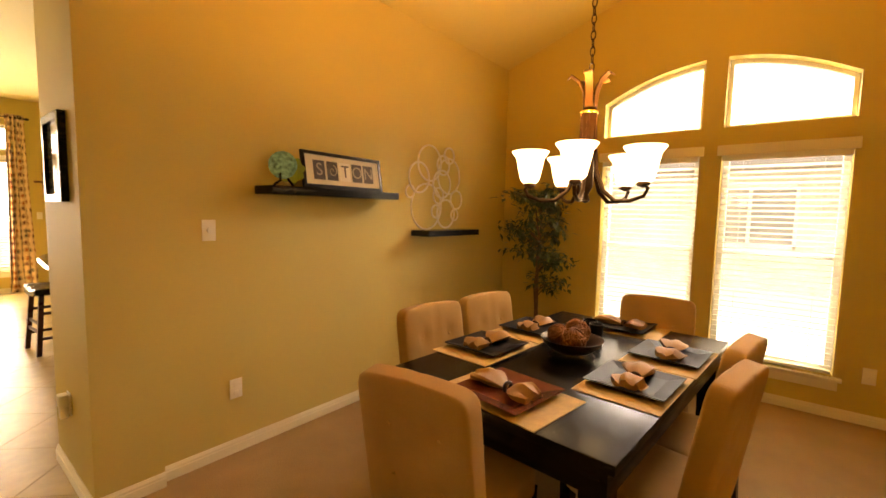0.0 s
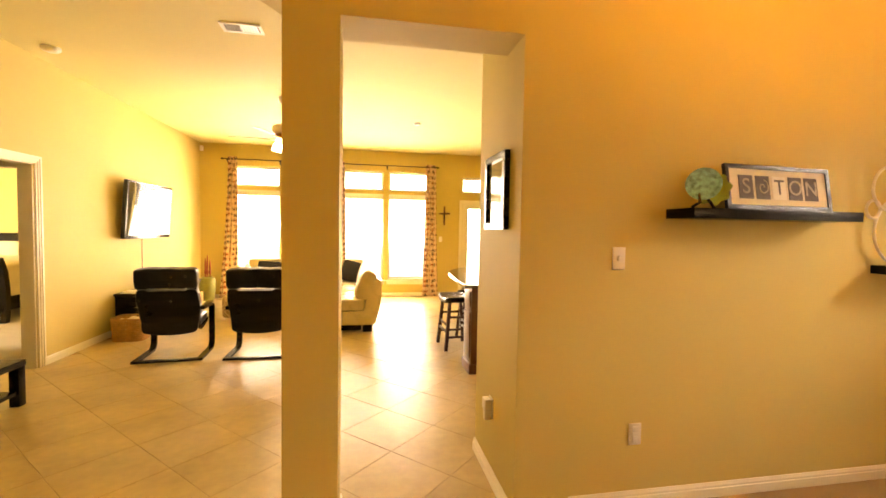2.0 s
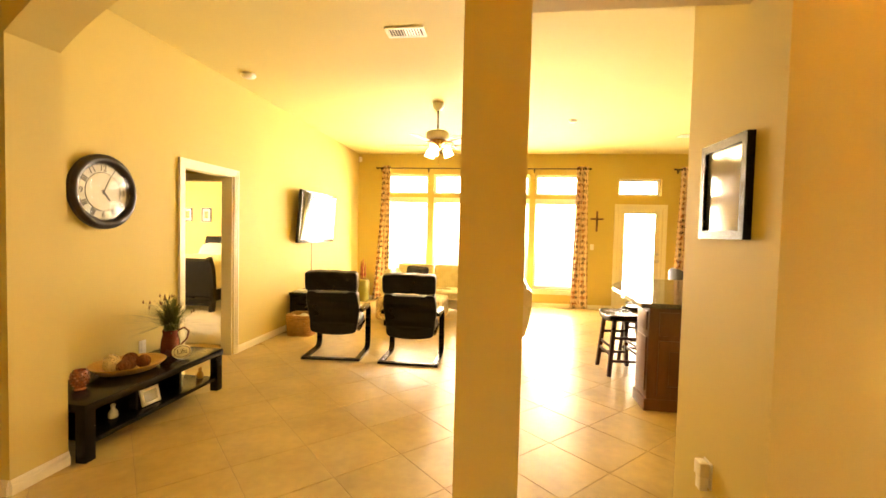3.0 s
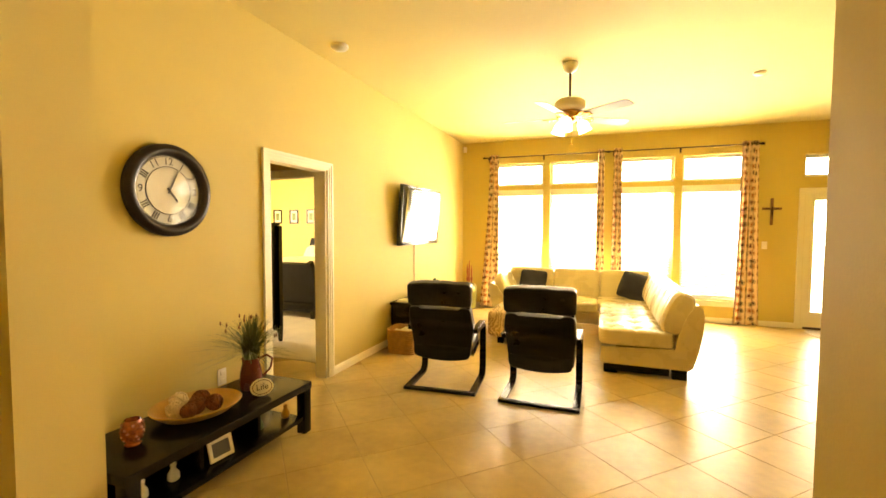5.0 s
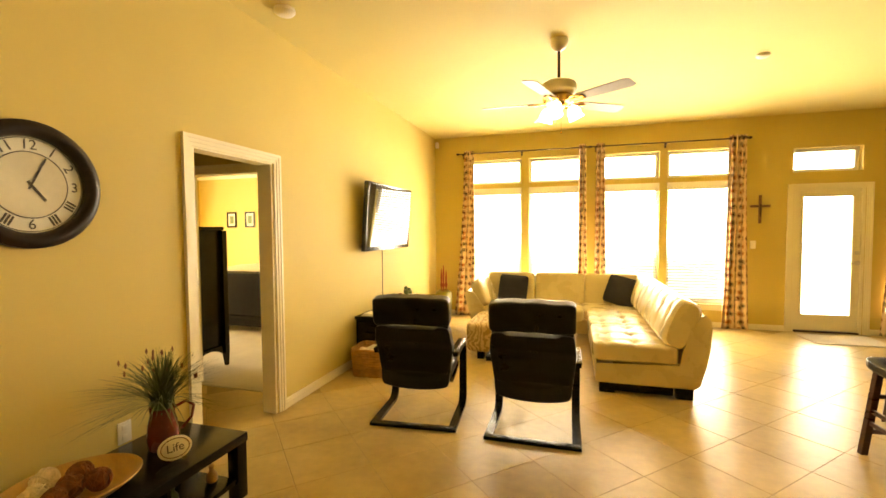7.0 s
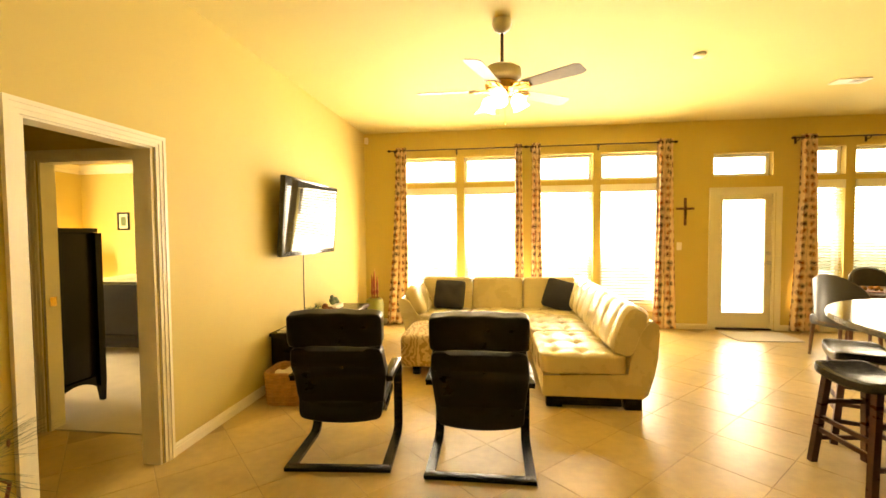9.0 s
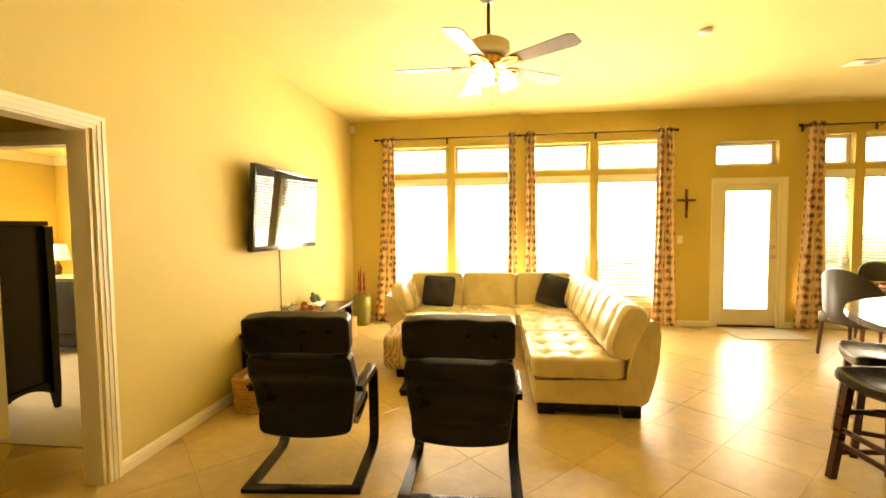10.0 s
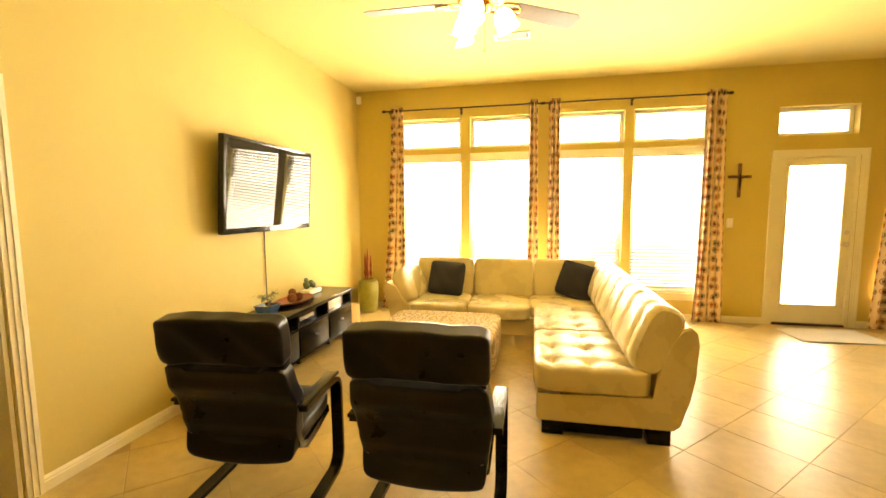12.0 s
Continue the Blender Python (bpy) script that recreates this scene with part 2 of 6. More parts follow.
def roof(y):
    return RIDGE_Z - (RIDGE_Z - PLATE) * abs(y - RIDGE_Y) / (3.74 - RIDGE_Y)


def arch(y):
    return 2.74 - 0.33 * (y - 1.80) ** 2


DWINS = [(0.93, 1.72), (1.875, 2.675)]
bm = B()
ys = sorted({-0.2, 3.74, RIDGE_Y, *(v for w in DWINS for v in w), *(w[0] + (w[1] - w[0]) * i / 8 for w in DWINS for i in range(9))})
for a, b in zip(ys, ys[1:]):
    inside = any(w[0] - 1e-6 <= a and b <= w[1] + 1e-6 for w in DWINS)
    for za, zb, zc, zd in ([(0, 0, 0.31, 0.31), (2.03, 2.03, 2.18, 2.18), (arch(a), arch(b), roof(a) + 0.05, roof(b) + 0.05)] if inside else [(0, 0, roof(a) + 0.05, roof(b) + 0.05)]):
        loft(bm, [[(XW, a, za), (XW, b, zb), (XW, b, zd), (XW, a, zc)], [(XW + 0.2, a, za), (XW + 0.2, b, zb), (XW + 0.2, b, zd), (XW + 0.2, a, zc)]])
structure("wall_dining_window", bm, PAINT, "tan painted gable wall with arched windows", "wall")
bm = B()
box(bm, 4.24, 3.74, 0, XW + 0.2, 3.86, PLATE + 0.1)
box(bm, 2.95, 3.74, H, 4.24, 3.86, PLATE + 0.3)
structure("wall_dining", bm, PAINT, "tan painted dining room wall", "wall")
bm = B()
box(bm, 0.10, -0.32, 0, XW + 0.2, -0.2, H)
structure("wall_south", bm, PAINT, "tan painted wall", "wall")
bm = B()
for a, b in ((-0.2, RIDGE_Y), (RIDGE_Y, 3.80)):
    loft(bm, [[(2.95, a, roof(a)), (2.95, b, roof(b)), (2.95, b, roof(b) + 0.12), (2.95, a, roof(a) + 0.12)],
              [(XW + 0.2, a, roof(a)), (XW + 0.2, b, roof(b)), (XW + 0.2, b, roof(b) + 0.12), (XW + 0.2, a, roof(a) + 0.12)]])
# unseen gable infill, added to close the vault's end against outside light
loft(bm, [[(2.85, -0.2, 3.0), (2.85, 3.74, 3.0), (2.85, RIDGE_Y, 3.78)], [(2.95, -0.2, 3.0), (2.95, 3.74, 3.0), (2.95, RIDGE_Y, 3.78)]])
structure("ceiling_dining", bm, CEIL, "tan painted vaulted ceiling", "ceiling")

# ---------------------------------------------------------------- structure: bedroom and its lobby
bm = B()
cells(bm, "x", -5.52, -0.13, 6.95, 7.07, 0, 2.75, [(-1.23, -0.22, 0, 2.05)])
structure("wall_bedroom_south", bm, PAINT, "tan painted wall with the bedroom doorway", "wall")
bm = B()
cells(bm, "y", 7.07, 11.25, -5.52, -5.4, 0, 2.75, [(8.0, 9.6, 0.8, 2.2)])
structure("wall_bedroom_west", bm, PAINT, "tan painted bedroom wall with a window", "wall")
bm = B()
box(bm, -5.52, 11.13, 0, -0.13, 11.25, 2.75)
structure("wall_bedroom_north", bm, PAINT, "tan painted bedroom wall", "wall")
bm = B()
box(bm, -1.6, 5.2, 0, -1.48, 6.95, 2.75)
box(bm, -1.6, 5.08, 0, -0.13, 5.2, 2.75)
structure("wall_lobby", bm, PAINT, "tan painted lobby walls", "wall")
bm = B()
box(bm, -5.52, 5.08, 2.75, -0.13, 11.25, 2.87)
structure("ceiling_bedroom", bm, CEIL, "tan painted bedroom ceiling", "ceiling")

# ---------------------------------------------------------------- floors and the land outside
bm = B()
box(bm, -1.6, -0.32, -0.10, 8.6, 11.2, -0.0018)
structure("floor", bm, GROUT, "diagonal tan ceramic tile floor", "floor")
bm = B()
box(bm, 3.0, -0.2, -0.004, XW, 3.72, 0.006)
structure("carpet_dining", bm, CARPET, "tan wall-to-wall carpet", "carpet")
bm = B()
box(bm, -5.4, 6.98, -0.004, -0.13, 11.13, 0.008)
structure("carpet_bedroom", bm, PALECARPET, "pale wall-to-wall carpet", "carpet")
bm = B()
box(bm, -400, -400, -0.6, 400, 400, -0.2)
structure("ground", bm, LAWN, "lawn around the house", "ground")

# added glowing panels beyond the garden, making the view outside burn out white
BACKDROP_GLOW = glow("bright_backdrop_glow", (1.0, 0.97, 0.92), 7.5)
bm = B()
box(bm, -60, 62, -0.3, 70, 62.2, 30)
structure("backdrop_north", bm, BACKDROP_GLOW, "added glowing panel standing in for the overbright outdoors", "backdrop")
# self-lit panel to the east, added to whiten the dining windows
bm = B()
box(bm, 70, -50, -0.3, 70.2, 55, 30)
structure("backdrop_east", bm, glow("pale_backdrop_glow", (0.97, 0.98, 1.0), 5.5), "added glowing panel standing in for the overbright outdoors", "backdrop")
PATIO = mat("pale_patio", (0.74, 0.70, 0.62), 0.8, vary=0.1, scale=2, grain=60, bump=0.2)
bm = B()
box(bm, -6, 11.2, -0.2, 14, 61, -0.03)
box(bm, XW + 0.2, -12, -0.2, 40, 11.2, -0.05)
structure("pavement", bm, PATIO, "pale concrete patio outside", "pavement")

# ---------------------------------------------------------------- more materials
LEATHER = mat("cream_leather", (0.67, 0.56, 0.33), 0.27, vary=0.08, scale=4, grain=140, bump=0.12, dist=0.002)
BLACKLEATHER = mat("black_leather", (0.005, 0.005, 0.007), 0.29, spec=0.28, vary=0.25, scale=8, grain=160, bump=0.2, dist=0.002)
NAVY = mat("dark_cushion_cloth", (0.025, 0.024, 0.034), 0.85, vary=0.2, scale=6, grain=300, bump=0.5)
SUEDE = mat("tan_suede", (0.44, 0.265, 0.10), 0.9, vary=0.14, scale=5, grain=240, bump=0.4, dist=0.002)
ROD = mat("dark_metal_rod", (0.05, 0.035, 0.03), 0.4, metal=0.7, vary=0.2, bump=0.03)
STEEL = mat("brushed_steel", (0.62, 0.58, 0.52), 0.3, metal=1.0, vary=0.1, grain=140, bump=0.05)
SILVER = mat("silver_wire", (0.78, 0.72, 0.60), 0.4, metal=0.7, vary=0.15, scale=14, grain=80, bump=0.2)
BRASS = mat("polished_brass", (0.70, 0.44, 0.16), 0.25, metal=1.0, vary=0.15, bump=0.03)
PLASTIC = mat("white_plastic", (0.80, 0.76, 0.66), 0.4, vary=0.03, bump=0.0)
BLACKGLOSS = mat("black_gloss_plastic", (0.012, 0.012, 0.013), 0.18, vary=0.1, bump=0.0)
SCREEN = mat("tv_screen", (0.012, 0.012, 0.014), 0.02, vary=0.05, bump=0.0, spec=0.32, wear=0.1)
MIRROR = mat("picture_glass", (0.35, 0.34, 0.30), 0.05, metal=0.6, vary=0.1, scale=3, bump=0.0)
PAPER = mat("white_paper", (0.80, 0.75, 0.62), 0.7, vary=0.05, bump=0.05)
INK = mat("dark_print", (0.06, 0.045, 0.035), 0.6, vary=0.3, scale=25, bump=0.0)
CLOCKWOOD = mat("dark_clock_frame", (0.016, 0.009, 0.006), 0.34, spec=0.25, vary=0.3, scale=6, grain=60, bump=0.06)
DIAL = mat("clock_dial", (0.66, 0.58, 0.40), 0.35, vary=0.12, scale=5, bump=0.0, coat=0.6)
DIALRING = mat("clock_ring", (0.74, 0.70, 0.56), 0.35, vary=0.08, scale=8, bump=0.0, coat=0.6)
MAROON = mat("maroon_glaze", (0.16, 0.035, 0.022), 0.25, vary=0.25, scale=9, bump=0.05)
GRASS = mat("dry_green_grass", (0.10, 0.12, 0.035), 0.7, vary=0.35, scale=20, bump=0.0)
SEED = mat("seed_heads", (0.20, 0.09, 0.04), 0.9, vary=0.3, scale=30, bump=0.2)
LEAF = mat("ficus_leaf", (0.045, 0.085, 0.022), 0.4, vary=0.5, scale=9, bump=0.05)
BARK = mat("ficus_bark", (0.16, 0.10, 0.06), 0.85, vary=0.3, scale=30, grain=120, bump=0.5)
PLATTER = mat("honey_wood", (0.50, 0.29, 0.095), 0.35, vary=0.2, scale=5, grain=40, bump=0.05, stretch=(1, 5, 1))
RATTAN = mat("pale_rattan", (0.70, 0.56, 0.34), 0.7, vary=0.2, scale=30, bump=0.2)
PODBALL = mat("russet_vine", (0.24, 0.095, 0.03), 0.75, vary=0.4, scale=30, bump=0.5)
BROWNBALL = mat("brown_vine", (0.19, 0.06, 0.018), 0.8, vary=0.4, scale=30, bump=0.5)
AMBER = mat("amber_mosaic", (0.24, 0.05, 0.015), 0.15, vary=0.7, scale=34, grain=90, bump=0.3, coat=0.6)
WICKER = mat("wicker", (0.42, 0.22, 0.08), 0.7, vary=0.3, scale=18, grain=90, bump=0.3)
OLIVE = mat("olive_ceramic", (0.22, 0.21, 0.05), 0.35, vary=0.25, scale=7, bump=0.1)
RED = mat("red_lacquer", (0.30, 0.06, 0.025), 0.35, vary=0.25, scale=12, bump=0.05)
BLUE = mat("blue_glaze", (0.03, 0.07, 0.16), 0.2, vary=0.25, scale=9, bump=0.03)
SUCCULENT = mat("succulent", (0.12, 0.17, 0.06), 0.5, vary=0.3, scale=20, bump=0.1)
GOLDLEAF = mat("aged_gold_leaf", (0.11, 0.06, 0.025), 0.45, metal=0.6, vary=0.3, scale=20, bump=0.1)
LETTER = mat("letter_tone", (0.42, 0.36, 0.26), 0.6, vary=0.3, scale=30, bump=0.0)
CHERRY = mat("cherry_cabinet_wood", (0.12, 0.045, 0.022), 0.33, vary=0.3, scale=3, grain=40, bump=0.06, stretch=(5, 5, 0.7))
GRANITE = mat("polished_granite", (0.085, 0.075, 0.065), 0.10, vary=0.5, scale=60, grain=260, bump=0.0)
GREYLEATHER = mat("grey_leather", (0.045, 0.043, 0.045), 0.38, vary=0.15, scale=6, grain=150, bump=0.15)
SADDLE = mat("black_saddle_leather", (0.014, 0.011, 0.010), 0.22, vary=0.25, scale=7, grain=140, bump=0.15, dist=0.002)
STOOLWOOD = mat("espresso_wood", (0.060, 0.020, 0.011), 0.28, vary=0.3, scale=5, grain=50, bump=0.05, stretch=(1, 1, 5))
BLADE = mat("fan_blade_wood", (0.24, 0.19, 0.14), 0.4, vary=0.15, scale=5, grain=40, bump=0.04)
FANBODY = mat("cream_fan_enamel", (0.70, 0.62, 0.44), 0.35, vary=0.06, bump=0.02)
SHADE = glow("fan_glass_shade", (1, 0.86, 0.6), 9.0)
CSHADE = glow("frosted_chandelier_shade", (1, 0.78, 0.48), 7.0)
LSHADE = glow("bedside_shade", (1, 0.55, 0.2), 2.5)
MAT = mat("woven_placemat", (0.50, 0.33, 0.13), 0.8, vary=0.25, scale=20, grain=220, bump=0.7)
PLATEB = mat("black_square_plate", (0.012, 0.011, 0.012), 0.38, spec=0.1, vary=0.2, scale=6, bump=0.03)
PLATEM = mat("mahogany_plate", (0.13, 0.035, 0.02), 0.22, vary=0.3, scale=6, bump=0.03)
NAPKIN = mat("gold_napkin", (0.32, 0.155, 0.036), 0.6, vary=0.12, scale=8, grain=300, bump=0.3)
BLUEGLASS = mat("blue_green_glass", (0.30, 0.72, 0.92), 0.08, metal=0.5, vary=0.95, scale=38, grain=60, bump=0.1, coat=1.0)
LIME = mat("lime_glass", (0.24, 0.32, 0.06), 0.12, vary=0.2, scale=14, bump=0.05, coat=1.0)
CREAMMAT = mat("cream_mount", (0.70, 0.62, 0.44), 0.7, vary=0.04, bump=0.05)
BEDDING = mat("pale_bedding", (0.70, 0.62, 0.45), 0.9, vary=0.1, scale=6, grain=200, bump=0.3)
CROSSWOOD = mat("brown_cross_wood", (0.20, 0.10, 0.05), 0.6, vary=0.3, scale=14, bump=0.2)


def patterned(name, base, colors, kind):
    m = mat(name, base, 0.8, vary=0.1, scale=8, grain=300, bump=0.3)
    n, l = m.node_tree.nodes, m.node_tree.links
    b = n["Principled BSDF"]
    old = b.inputs["Base Color"].links[0].from_socket
    mix = n.new("ShaderNodeMix")
    mix.data_type = "RGBA"
    ramp = n.new("ShaderNodeValToRGB")
    ramp.color_ramp.interpolation = "CONSTANT"
    if kind == "dots":
        uv, vor = n.new("ShaderNodeUVMap"), n.new("ShaderNodeTexVoronoi")
        vor.voronoi_dimensions = "2D"
        vor.inputs["Scale"].default_value, vor.inputs["Randomness"].default_value = 9.0, 0.35
        l.new(uv.outputs[0], vor.inputs["Vector"])
        l.new(vor.outputs["Distance"], ramp.inputs[0])
        e = ramp.color_ramp.elements
        e[0].position, e[0].color = 0.0, (1, 1, 1, 1)
        e[1].position, e[1].color = 0.20, (0, 0, 0, 1)
        for q, v in ((0.27, 1), (0.34, 0)):
            k = e.new(q)
            k.color = (v, v, v, 1)
        hue, sep = n.new("ShaderNodeValToRGB"), n.new("ShaderNodeSeparateColor")
        hue.color_ramp.interpolation = "CONSTANT"
        l.new(vor.outputs["Color"], sep.inputs[0])
        l.new(sep.outputs[0], hue.inputs[0])
        h = hue.color_ramp.elements
        h[0].color, h[1].position, h[1].color = (*colors[0], 1), 0.35, (*colors[1], 1)
        k = h.new(0.7)
        k.color = (*colors[2], 1)
        l.new(hue.outputs[0], mix.inputs["B"])
    else:
        co, wave = n.new("ShaderNodeTexCoord"), n.new("ShaderNodeTexWave")
        wave.inputs["Scale"].default_value, wave.inputs["Distortion"].default_value = 5.5, 16.0
        wave.inputs["Detail"].default_value, wave.inputs["Detail Scale"].default_value = 2.0, 1.4
        l.new(co.outputs["Object"], wave.inputs["Vector"])
        l.new(wave.outputs["Fac"], ramp.inputs[0])
        e = ramp.color_ramp.elements
        e[0].color, e[1].position, e[1].color = (0, 0, 0, 1), 0.52, (1, 1, 1, 1)
        mix.inputs["B"].default_value = (*colors[0], 1)
    l.new(ramp.outputs[0], mix.inputs["Factor"])
    l.new(old, mix.inputs["A"])
    l.new(mix.outputs["Result"], b.inputs["Base Color"])
    return m


CURTAIN = patterned("dotted_curtain_cloth", (0.74, 0.54, 0.34), ((0.13, 0.03, 0.02), (0.34, 0.10, 0.03), (0.08, 0.05, 0.035)), "dots")
ZEBRA = patterned("zebra_cloth", (0.62, 0.47, 0.26), ((0.40, 0.27, 0.12),), "zebra")

# ---------------------------------------------------------------- windows, blinds, doors and trim
def frame_ring(bm, a, b, z0, z1, y0, y1, w):
    box(bm, a, y0, z0, a + w, y1, z1)
    box(bm, b - w, y0, z0, b, y1, z1)
    box(bm, a + w, y0, z0, b - w, y1, z0 + w)
    box(bm, a + w, y0, z1 - w, b - w, y1, z1)


def window(k, w, zs, sill):
    """A window in the local xz plane, the room towards -y, its two panes over one another."""
    win = thing(f"window_{k}", 0, 0, 0, 0, "white vinyl window with a transom above", "window", "", "structure")
    for z0, z1 in zs:
        bm = B()
        frame_ring(bm, 0.002, w - 0.002, z0 + 0.002, z1 - 0.002, 0.10, 0.16, 0.045)
        if z1 - z0 > 1:
            box(bm, 0.05, 0.105, (z0 + z1) / 2 - 0.02, w - 0.05, 0.155, (z0 + z1) / 2 + 0.02)
        part("window_frame", bm, VINYL, win, smooth=False)
        bm = B()
        box(bm, 0.04, 0.128, z0 + 0.04, w - 0.04, 0.133, z1 - 0.04)
        p = part("pane", bm, PANE, win, smooth=False)
        p.visible_shadow = False
    if sill:
        bm = B()
        box(bm, -0.05, -0.045, zs[0][0] - 0.03, w + 0.05, 0.0, zs[0][0] - 0.002, 0.006)
        box(bm, -0.03, -0.014, zs[0][0] - 0.10, w + 0.03, -0.001, zs[0][0] - 0.031, 0.004)
        part("window_sill", bm, TRIM, win)
    return win


slat_mesh = {}


def blind(w, z0, z1, group, tilt=22, valance=True):
    """Lowered blind, its slats open; the room towards -y."""
    bl = thing("window_blind", 0, 0, 0, 0, "lowered white faux wood blind with open slats", "blind", group)
    bm = B()
    box(bm, 0.005, -0.02 if valance else 0.012, z1 - 0.12, w - 0.005, 0.012 if valance else 0.06, z1 - 0.003, 0.006)
    part("valance", bm, BLIND, bl)
    bm = B()
    box(bm, 0.012, 0.018, z0 + 0.006, w - 0.012, 0.062, z0 + 0.028, 0.004)
    part("bottom_rail", bm, BLIND, bl)
    key = round(w, 3)
    if key not in slat_mesh:
        bm = B()
        rows = [[(x, 0.025 * q, 0.004 * (1 - q * q) - 0.0015 * s) for q, s in ((-1, 1), (0, 1), (1, 1), (1, -1), (0, -1), (-1, -1))] for x in (0, w - 0.03)]
        loft(bm, rows)
        first = obj("slat", bm, BLIND)
        slat_mesh[key] = first.data
        bpy.data.objects.remove(first)
    z = z0 + 0.06
    while z < z1 - 0.13:
        s = new("slat", slat_mesh[key])
        s.matrix_basis = pose(0.015, 0.042, z, tilt)
        s.parent = bl
        z += 0.044
    for x in (0.15, w - 0.15):
        bm = B()
        cyl(bm, (x, 0.014, z0 + 0.02), (x, 0.014, z1 - 0.1), 0.0015, n=5)
        part("ladder_cord", bm, BLIND, bl)
    return bl


k = 0
for a, b in WINS:
    k += 1
    w = window(k, b - a, [(0.36, 2.20), (2.27, 2.68)], True)
    w.matrix_basis = pose(a, 11.0, 0)
    bl = blind(b - a, 0.36, 2.20, "living room blinds", -25)
    bl.matrix_basis = pose(a, 11.002, 0)

for a, b in DWINS:
    k += 1
    w = window(k, b - a, [(0.31, 2.03)], True)
    w.matrix_basis = pose(XW, b, 0, 0, 0, -90)
    bl = blind(b - a, 0.31, 2.03, "dining room blinds", -14)
    bl.matrix_basis = pose(XW + 0.002, b, 0, 0, 0, -90)
    bm = B()
    box(bm, XW - 0.03, a - 0.03, 1.955, XW - 0.002, b + 0.03, 2.035, 0.006)
    part("cornice", bm, TRIM, None)
    bpy.data.objects["cornice" if k == 7 else "cornice.001"].parent = w
    bpy.data.objects["cornice" if k == 7 else "cornice.001"].matrix_parent_inverse = w.matrix_basis.inverted()
    # arched light over it
    bm = B()
    n = 12
    ya = [a + 0.003 + (b - a - 0.006) * i / n for i in range(n + 1)]
    for i in range(n):
        y0, y1 = ya[i], ya[i + 1]
        loft(bm, [[(XW + q, y0, arch(y0) - 0.035), (XW + q, y1, arch(y1) - 0.035), (XW + q, y1, arch(y1) - 0.003), (XW + q, y0, arch(y0) - 0.003)] for q in (0.10, 0.16)])
    box(bm, XW + 0.10, a + 0.003, 2.183, XW + 0.16, b - 0.003, 2.212)
    for y in (a + 0.003, b - 0.033):
        loft(bm, [[(XW + q, y, 2.212), (XW + q, y + 0.03, 2.212), (XW + q, y + 0.03, arch(y + 0.03) - 0.035), (XW + q, y, arch(y) - 0.035)] for q in (0.10, 0.16)])
    ob = part("arched_frame", bm, VINYL, w, smooth=False)
    ob.matrix_parent_inverse = w.matrix_basis.inverted()
    bm = B()
    ring = [(a + 0.03, 2.21), (b - 0.03, 2.21)] + [(y, arch(y) - 0.03) for y in (b - 0.03, b - 0.2, (a + b) / 2, a + 0.2, a + 0.03)]
    loft(bm, [[(XW + q, y, z) for y, z in ring] for q in (0.128, 0.133)])
    ob = part("pane", bm, PANE, w, smooth=False)
    ob.matrix_parent_inverse = w.matrix_basis.inverted()
    ob.visible_shadow = False

# light over the glass door
w = window(9, 0.81, [(2.28, 2.62)], False)
w.matrix_basis = pose(5.33, 11.0, 0)

# glass back door
door = thing("door_1", 5.35, 11.0, 0, 0, "white exterior door with a full glass pane", "door", "", "structure")
bm = B()
frame_ring(bm, 0.035, 0.795, 0.025, 2.02, 0.03, 0.075, 0.085)
box(bm, 0.12, 0.03, 0.11, 0.71, 0.075, 0.25)
part("door_leaf", bm, TRIM, door, smooth=False)
bm = B()
frame_ring(bm, 0.10, 0.73, 0.23, 1.955, 0.018, 0.03, 0.028)
part("glazing_bead", bm, TRIM, door, smooth=False)
bm = B()
box(bm, 0.12, 0.05, 0.25, 0.71, 0.055, 1.935)
part("pane", bm, PANE, door, smooth=False).visible_shadow = False
bm = B()
box(bm, 0.0, 0.0, 0, 0.033, 0.12, 2.05)
box(bm, 0.797, 0.0, 0, 0.83, 0.12, 2.05)
box(bm, 0.033, 0.0, 2.022, 0.797, 0.12, 2.05)
part("door_frame", bm, TRIM, door, smooth=False)
bm = B()
box(bm, 0.033, -0.01, 0, 0.797, 0.15, 0.022, 0.004)
part("threshold", bm, BRONZE, door)
bm = B()
cyl(bm, (0.757, 0.03, 1.0), (0.757, -0.01, 1.0), 0.03)
tube(bm, [(0.757, -0.01, 1.0), (0.757, -0.045, 1.0), (0.73, -0.052, 1.0), (0.65, -0.05, 0.998)], 0.01)
part("door_handle", bm, STEEL, door, "satin steel lever")
bm = B()
cyl(bm, (0.757, 0.03, 1.14), (0.757, 0.005, 1.14), 0.028)
part("deadbolt", bm, STEEL, door)


def casing(name, m, w, h):
    """Moulded casing round an opening, in the local xz plane, the room towards -y."""
    bm = B()
    for t0, t1, d in ((0.006, 0.03, 0.012), (0.03, 0.055, 0.018), (0.055, 0.078, 0.024)):
        for x0, x1 in ((-t1, -t0), (w + t0, w + t1)):
            box(bm, x0, -d, 0, x1, -0.001, h + t1, m=m)
        box(bm, -t0, -d, h + t0, w + t0, -0.001, h + t1, m=m)
    return structure(name, bm, TRIM, "moulded white door casing", "trim")


casing("trim_door", pose(5.35, 11.0, 0), 0.83, 2.035)
casing("trim_bedroom", pose(0, 5.87, 0, 0, 0, 90), 0.77, 2.035)
casing("trim_lobby", pose(-1.23, 6.95, 0), 1.01, 2.035)
bm = B()
for y in (5.872, 6.618):
    box(bm, -0.128, y, 0, -0.002, y + 0.02, 2.03)
box(bm, -0.128, 5.872, 2.03, -0.002, 6.638, 2.048)
box(bm, -1.228, 6.955, 0, -1.208, 7.065, 2.03)
